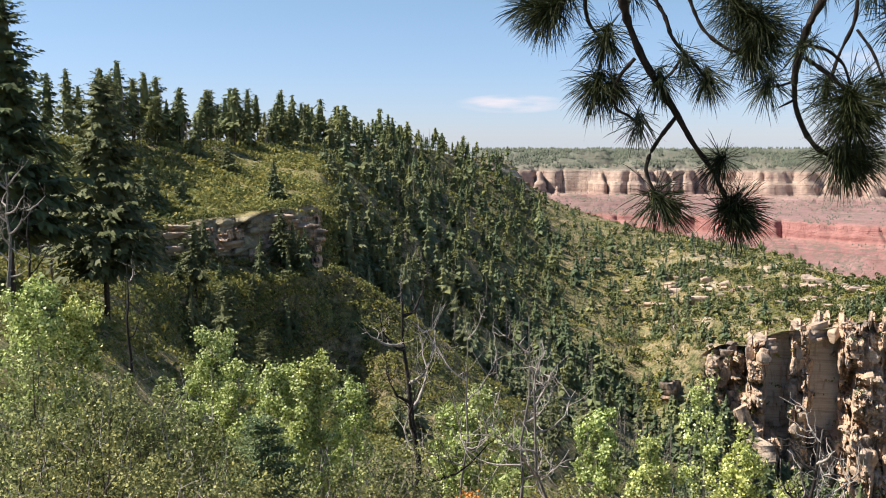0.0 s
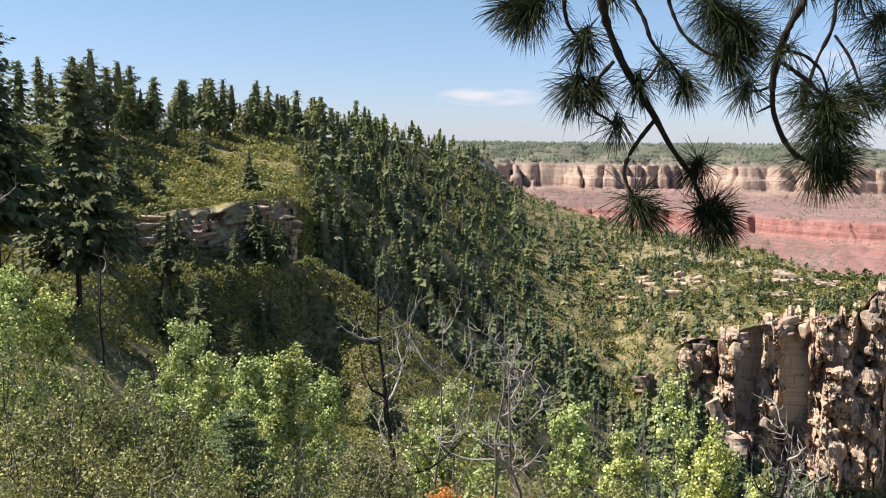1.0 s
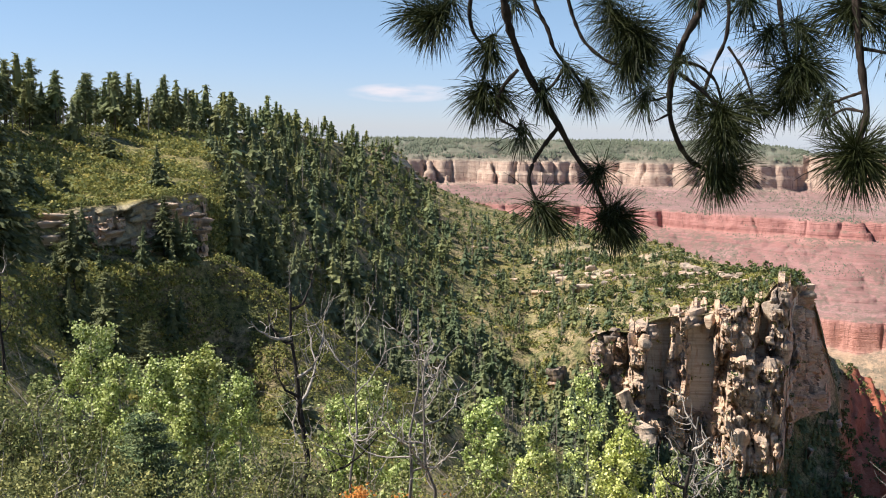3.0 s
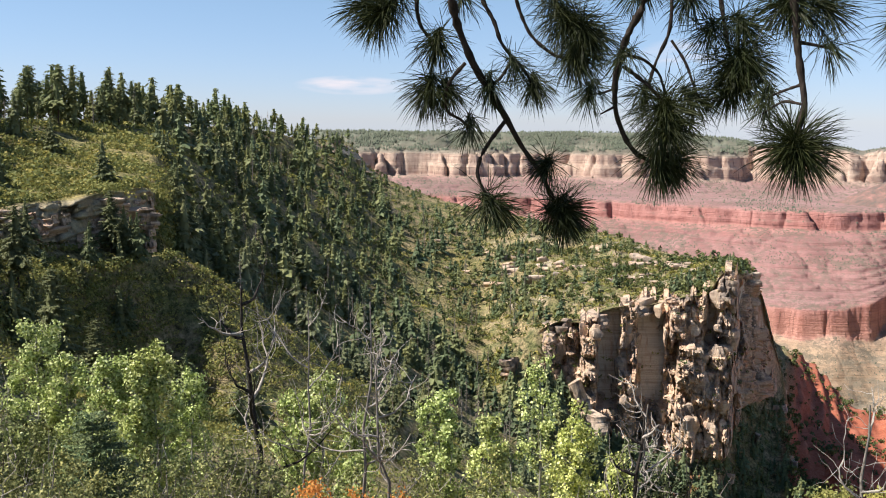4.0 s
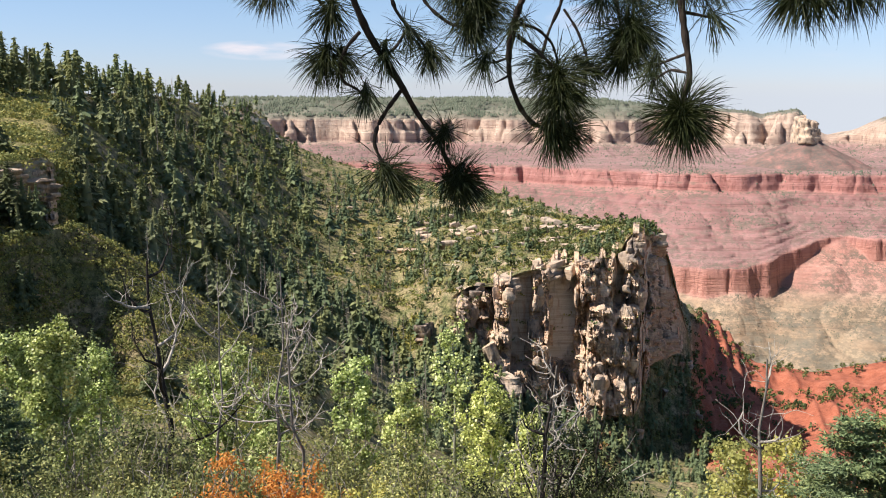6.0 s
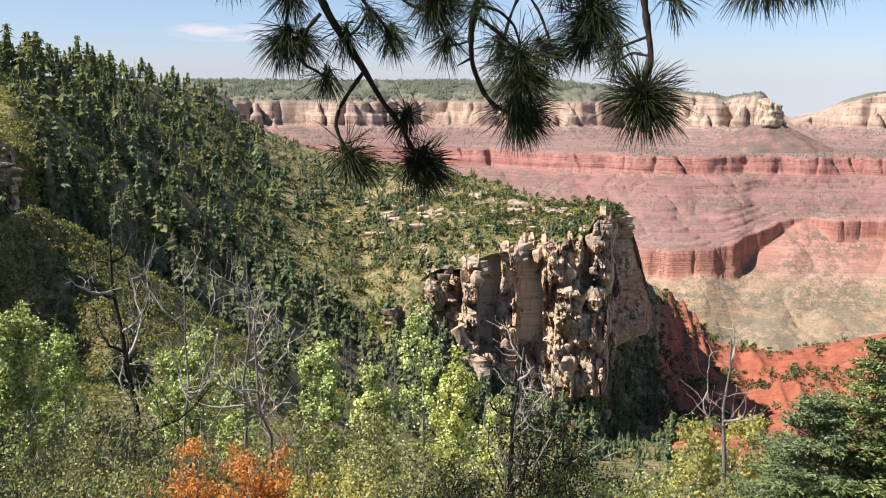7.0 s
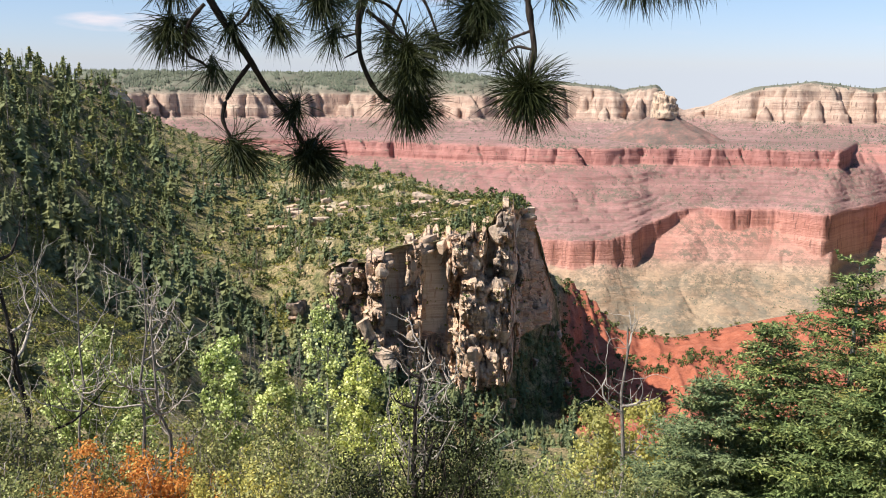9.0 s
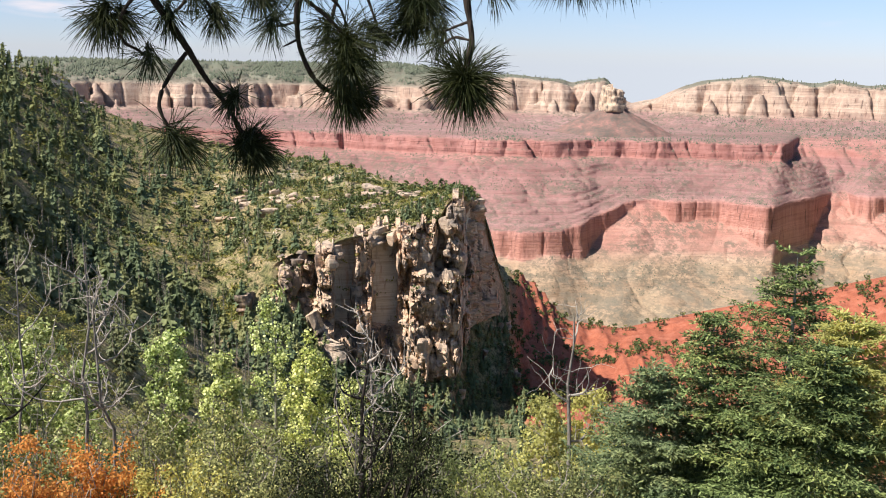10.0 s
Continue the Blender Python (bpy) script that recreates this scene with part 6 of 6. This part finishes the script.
def aspen(az, el, dist, wide, seed, mat="aspen", leaves=7600, full=0.8, label="young aspen with bright yellow-green leaves"):
    """A slender broad-leaved tree: pale stem, rising limbs, a loose crown of fluttering leaves."""
    r2 = np.random.default_rng(seed)
    base = on_ground(az, dist)
    h = height_to(az, el, dist, base)
    ob = thing("aspen_tree", base, label, "aspen tree", "aspens below the viewpoint")
    stem = bend([0, 0, -0.4], [r2.normal(0, 0.03) * h, r2.normal(0, 0.03) * h, h * 0.97], r2, 7, 0.008)
    part("trunk", Geo().add(*tube(stem, np.linspace(0.011 * h, 0.002 * h, 7), 7)), MAT["aspen_bark"], ob)
    crown = Geo()
    n_l = 30
    pos, way = [], []
    per = leaves // (n_l * 3)
    for i in range(n_l):
        k = 1 - full + full * (i + r2.random()) / n_l
        o = np.array([np.interp(k, np.linspace(0, 1, 7), stem[:, c]) for c in range(3)])
        a = i * 2.4 + r2.normal(0, 0.4)
        shape = (1.03 - k) ** 0.5 * min(1, (k - (1 - full)) / 0.2 + 0.45)
        L = wide * 1.25 * shape * r2.uniform(0.45, 1.2) + 0.12
        e = o + np.array([np.cos(a), np.sin(a), r2.uniform(0.25, 0.9)]) * L
        P = bend(o, e, r2, 5, 0.05)
        part("limb", Geo().add(*tube(P, np.linspace(0.016, 0.004, 5), 4)), MAT["aspen_bark"], ob)
        for c in range(3):
            cpos = P[r2.integers(2, 5)] + r2.normal(0, 0.13, 3)
            q = cpos + r2.normal(0, 0.05 + 0.042 * wide, (per, 3)) * [1, 1, 1.3]
            pos.append(q)
            way.append((q - cpos) / 0.2 + (cpos - o) * [1, 1, 0.3] / max(L, 0.2) * 0.7)
    pos, way = np.concatenate(pos), np.concatenate(way)
    size = r2.uniform(0.06, 0.105, len(pos))
    crown.add(*shingled(pos, way, size, size * 0.95, r2, 0.85))
    part("crown", crown, MAT[mat], ob)


def fir_near(az, el, dist, wide, seed, mat="near_fir", label="leafy green fir with flat tiered branches", low=0.0):
    """A fir close by: tiers of flat branches, each with side twigs and needles."""
    r2 = np.random.default_rng(seed)
    base = on_ground(az, dist)
    h = height_to(az, el, dist, base)
    ob = thing("fir_tree", base, label, "fir tree", "firs beside the viewpoint")
    part("trunk", Geo().add(*tube([[0, 0, -0.5], [0.03, 0, h * 0.5], [0, 0.02, h]], [0.02 * h, 0.012 * h, 0.004], 8)), MAT["aspen_bark"], ob)
    tiers = 17
    for w in range(tiers):
        k = max(0.12, low) + (0.97 - max(0.12, low)) * (w / (tiers - 1)) ** 0.85
        reach = wide * (1.02 - k) ** 0.75 * (1.25 if k < 0.8 else 1.0)
        for b in range(7):
            g = Geo()
            a = 2 * np.pi * (b + r2.uniform(-0.3, 0.3)) / 7 + w * 0.9
            L = (reach + 0.10) * r2.uniform(0.75, 1.12)
            o = np.array([0, 0, k * h + r2.normal(0, 0.02) * h])
            d = np.array([np.cos(a), np.sin(a), r2.uniform(-0.15, 0.25) + 0.35 * max(0, k - 0.7)])
            P = bend(o, o + d * L, r2, 6, 0.02, 0.04)
            g.add(*tube(P, np.linspace(0.014, 0.004, 6), 4))
            m = int(6 + 8 * L)
            for s in np.linspace(0.12, 1.0, m):
                c = np.array([np.interp(s, np.linspace(0, 1, 6), P[:, i]) for i in range(3)])
                for sd in (-1, 1):
                    sw = unit(d * 0.9 + sd * np.array([-d[1], d[0], 0]) * r2.uniform(0.6, 1.1) + r2.normal(0, 0.12, 3))
                    tl = L * (0.16 + 0.34 * (1 - s)) * r2.uniform(0.6, 1.1) + 0.05
                    n = int(4 + 14 * tl)
                    q = c + sw * tl * np.linspace(0.05, 1, n)[:, None]
                    g.add(*blades(q, sw * 0.7 + r2.normal(0, 0.6, (n, 3)) * [1, 1, 0.5], r2.uniform(0.07, 0.125, n), 0.031, r2, twist=np.array([[0, 0, 1.0]]) + r2.normal(0, 0.3, (n, 3)), droop=0.1))
            part("branch", g, MAT[mat], ob)


def dead_tree(az, el, dist, seed, lean, mat, forks, label, stem=0.055, kink=0.05):
    """A bare dead tree with crooked, curling limbs."""
    r2 = np.random.default_rng(seed)
    base = on_ground(az, dist)
    h = height_to(az, el, dist, base)
    ob = thing("dead_tree", base, label, "dead tree")
    P = bend([0, 0, -0.4], [lean * h, 0, h * 0.93], r2, 9, kink * 0.22)
    part("trunk", Geo().add(*tube(P, np.linspace(stem, stem * 0.22, 9), 7)), MAT[mat], ob)
    for i in range(forks):
        k = 0.42 + 0.55 * (i + r2.random()) / forks
        o = np.array([np.interp(k, np.linspace(0, 1, 9), P[:, c]) for c in range(3)])
        a = i * 2.4 + r2.normal(0, 0.5)
        L = h * r2.uniform(0.14, 0.34) * (1.2 - 0.6 * k)
        q, dirn = [o], np.array([np.cos(a), 0.6 * np.sin(a), r2.uniform(-0.1, 0.5)])
        g = Geo()
        for s in range(7):
            dirn = unit(dirn + r2.normal(0, 0.22, 3) + [0, 0, 0.22])
            q.append(q[-1] + dirn * L / 7)
        q = np.array(q)
        g.add(*tube(q, np.linspace(stem * 0.42, 0.006, 8), 5))
        for j in range(9):
            s0 = q[r2.integers(1, 8)]
            d2 = unit(r2.normal(0, 1, 3) + [0, 0, 0.5])
            t3 = [s0]
            for s in range(5):
                d2 = unit(d2 + r2.normal(0, 0.3, 3) + [0, 0, 0.15])
                t3.append(t3[-1] + d2 * L * 0.12)
            g.add(*tube(np.array(t3), np.linspace(0.009, 0.003, 6), 4))
        part("limb", g, MAT["pale_wood" if mat != "burnt_shade_wood" or i % 2 else mat], ob)


def shrub(az, el, dist, wide, seed, mat, leaf, count, label, name="shrub", sticks="grey_wood", flatness=0.85):
    """A many-stemmed bush."""
    r2 = np.random.default_rng(seed)
    leaf, count = leaf * dist / 20, int(count * (1.9 if dist < 15 else 1.4))      # finer leaves on the nearer bushes
    base = on_ground(az, dist)
    h = max(0.6, height_to(az, el, dist, base))
    ob = thing(name, base, label, "shrub", "shrubs on the bank")
    crown, pos, way = Geo(), [], []
    n = 26
    for i in range(n):
        a, rr = r2.uniform(0, 6.28), wide * math.sqrt(r2.random())
        tip = np.array([np.cos(a) * rr, np.sin(a) * rr, h * (1.0 - 0.55 * (rr / wide) ** 2) * r2.uniform(0.6, 1.0)])
        P = bend([tip[0] * 0.2, tip[1] * 0.2, -0.2], tip, r2, 6, 0.05)
        part("stem", Geo().add(*tube(P, np.linspace(0.018, 0.004, 6), 4)), MAT[sticks], ob)
        for c in range(5):
            s = P[r2.integers(2, 6)] + r2.normal(0, 0.10 * wide, 3)
            pos.append(s + r2.normal(0, 0.04 + 0.042 * wide, (count // (n * 5), 3)) * [1, 1, flatness])
            way.append((pos[-1] - s) / (0.1 + 0.06 * wide) + (s - [0, 0, 0.4 * h]) / wide * 0.5)
    for i in range(5):
        a, rr = r2.uniform(0, 6.28), wide * r2.uniform(0.3, 1.05)
        tip = np.array([np.cos(a) * rr, np.sin(a) * rr, h * (1.12 - 0.45 * (rr / wide) ** 2)])
        P = bend(tip * [0.6, 0.6, 0.5], tip, r2, 6, 0.09)
        part("dry_twig", Geo().add(*tube(P, np.linspace(0.012, 0.003, 6), 4)), MAT["pale_wood"], ob)
    pos, way = np.concatenate(pos), np.concatenate(way)
    way, pos = way[pos[:, 2] > -0.1], pos[pos[:, 2] > -0.1]
    size = leaf * r2.uniform(0.6, 1.25, len(pos))
    crown.add(*shingled(pos, way, size, size * 0.65, r2, 0.5))
    part("foliage", crown, MAT[mat], ob)


# aspens on the slope below
aspen(-14.2, -11.0, 30, 1.25, 11, leaves=9000)
aspen(-12.6, -13.0, 29, 0.8, 12)
aspen(-10.4, -12.6, 28, 1.0, 13)
aspen(-9.0, -13.6, 27, 0.7, 14)
aspen(-7.2, -12.6, 27, 0.9, 15, leaves=9000)
aspen(-5.4, -14.2, 28, 0.85, 16)
aspen(0.4, -15.6, 26, 0.8, 17)
aspen(2.3, -14.6, 26, 1.0, 18)
aspen(4.6, -17.3, 24, 0.8, 19)
aspen(9.9, -15.9, 25, 0.7, 20)
aspen(12.8, -17.5, 24, 0.6, 21)
aspen(16.3, -13.5, 27, 0.75, 22, leaves=4200, label="slender aspen with sparse yellow-green leaves")
aspen(17.8, -17.0, 26, 0.9, 23)
aspen(20.4, -19.5, 25, 0.8, 24)
aspen(-23.8, -7.6, 26, 1.2, 25)
aspen(-20.9, -8.8, 27, 0.9, 26)
aspen(33.2, -20.2, 22, 0.9, 27, "yellow_aspen", 3600, label="young aspen with thin yellowing leaves")
aspen(36.6, -19.2, 22, 0.9, 28, "yellow_aspen", 3600, label="young aspen with thin yellowing leaves")
aspen(38.4, -21.0, 21, 0.8, 29, "yellow_aspen", 3200, label="young aspen with thin yellowing leaves")

# firs close by
fir_near(47.9, -10.0, 16.5, 1.9, 41)
fir_near(43.6, -13.9, 15.5, 1.5, 42)
fir_near(51.3, -13.0, 15.5, 1.8, 43, "yellow_aspen", "fir with browning yellow needles at its top", 0.5)
fir_near(50.0, -15.0, 14.5, 1.8, 44)
fir_near(40.2, -17.2, 15.0, 1.3, 45, "blue_fir", "small blue-green fir with drooping tips")
fir_near(-11.3, -16.0, 21, 1.3, 46, "blue_fir", "small blue-green fir among aspens")

# dead trees
dead_tree(-1.75, -7.8, 20, 61, -0.035, "burnt_shade_wood", 9, "charred dead tree with pale curling limbs", 0.10)
dead_tree(0.9, -9.3, 22, 62, 0.03, "grey_wood", 6, "thin dead tree with curling limbs", 0.05)
dead_tree(6.6, -11.8, 16, 63, -0.06, "grey_wood", 9, "bare grey dead tree with pale upturned limbs", 0.05)
dead_tree(4.9, -8.7, 17, 64, 0.02, "grey_wood", 5, "slender broken grey dead tree", 0.05)
dead_tree(35.1, -13.6, 20, 65, -0.01, "grey_wood", 4, "bare grey dead pole with a few short twigs", 0.075)
dead_tree(22.3, -14.8, 14, 66, 0.02, "grey_wood", 7, "leafless grey tree with thin twigs", 0.045)
dead_tree(38.0, -19.0, 18, 67, 0.02, "pale_wood", 5, "leafless pale sapling among aspens", 0.03)

dead_tree(-25.2, -0.6, 62, 68, 0.03, "grey_wood", 9, "gnarled grey dead tree on the slope", 0.16)
dead_tree(-23.9, -2.2, 66, 69, -0.02, "burnt_shade_wood", 4, "thin dark dead trunk on the slope", 0.13)
dead_tree(-18.75, -6.0, 55, 70, 0.0, "burnt_shade_wood", 2, "broken dark pole of a dead tree", 0.12)
# the maple's stem, its bark dark in place of shade
dead_tree(21.6, -15.6, 12, 71, 0.06, "burnt_shade_wood", 8, "crooked bare maple stem, shade put into its dark bark", 0.06)

# bushes on the bank
for i, (az, el, d, w) in enumerate([(-25.5, -10.5, 17, 1.5), (-22.5, -11.0, 16, 1.4), (-19.5, -11.8, 17, 1.4), (-17.0, -14.5, 16, 1.3), (-24.0, -14.5, 13, 1.3), (-20.5, -15.5, 12, 1.2), (-15.5, -17.0, 14, 1.2), (-12.5, -18.0, 16, 1.1)]):
    shrub(az, el, d, w, 80 + i, "locust", 0.085, 5200, "grey-green locust bush with tangled twigs", sticks="bark")
for i, (az, el, d, w, m) in enumerate([(-22.0, -17.5, 11, 1.0, "brush"), (-17.2, -17.8, 11, 1.0, "locust"), (-14.5, -18.6, 12, 0.8, "brush"), (-4.0, -19.4, 15, 0.9, "locust"), (8.0, -20.6, 15, 1.0, "brush"), (14.5, -20.6, 14, 1.1, "locust"), (10.5, -22.0, 14, 1.0, "yellow_aspen"), (-1.0, -21.6, 14, 0.9, "brush"), (29.0, -22.5, 16, 1.3, "locust"), (31.0, -23.4, 15, 1.0, "yellow_aspen")]):
    shrub(az, el, d, w, 100 + i, m, 0.08, 3600, {"brush": "green oak bush with turning leaves", "locust": "grey-green leafy bush on the bank", "yellow_aspen": "bush with yellow autumn leaves"}[m])
for i, (az, el, d, w, m) in enumerate([(-3.4, -16.9, 18, 1.4, "locust"), (-5.3, -17.3, 18, 1.2, "brush"), (-1.5, -17.3, 18, 1.2, "brush"), (-17.4, -12.6, 28, 1.7, "brush"), (-15.6, -13.2, 30, 1.7, "locust"), (-8.2, -18.3, 18, 1.2, "locust"), (-5.6, -18.8, 17, 1.1, "brush"), (-2.6, -18.3, 18, 1.3, "locust"), (1.6, -19.3, 17, 1.2, "brush"), (5.4, -19.8, 17, 1.2, "locust"), (8.4, -19.2, 18, 1.2, "brush"), (11.8, -19.6, 17, 1.2, "locust"),
                                       (17.2, -21.3, 16, 1.2, "brush"), (19.4, -21.6, 15, 1.1, "locust"), (26.4, -22.4, 15, 1.2, "brush"), (34.2, -23.2, 14, 1.1, "locust"), (37.0, -23.8, 14, 1.0, "brush"), (-3.6, -22.0, 12, 0.9, "locust"), (-8.5, -21.5, 12, 0.9, "brush"), (-11.5, -21.5, 12, 0.9, "locust")]):
    shrub(az, el, d, w, 140 + i, m, 0.075, 4200, {"brush": "green oak bush with turning leaves", "locust": "grey-green leafy bush on the bank"}[m])
shrub(3.0, -20.7, 14, 1.1, 121, "orange_oak", 0.085, 4600, "oak bush with orange autumn leaves", "oak_bush")
shrub(6.2, -21.4, 14.5, 0.9, 122, "orange_oak", 0.085, 3200, "oak bush with orange autumn leaves", "oak_bush")
shrub(0.6, -21.8, 13.5, 0.9, 123, "orange_oak", 0.085, 3200, "oak bush with orange autumn leaves", "oak_bush")
# maple darkened by leaf and bark colour, with nothing overhead to shade it
shrub(23.8, -17.0, 12.0, 1.15, 124, "shade_leaf", 0.075, 4200, "maple with crooked stems, shade put into its dark leaf colour", "maple_tree", "burnt_shade_wood")
shrub(21.0, -20.5, 12.0, 1.0, 125, "shade_leaf", 0.075, 2600, "maple with crooked stems, shade put into its dark leaf colour", "maple_tree", "burnt_shade_wood")
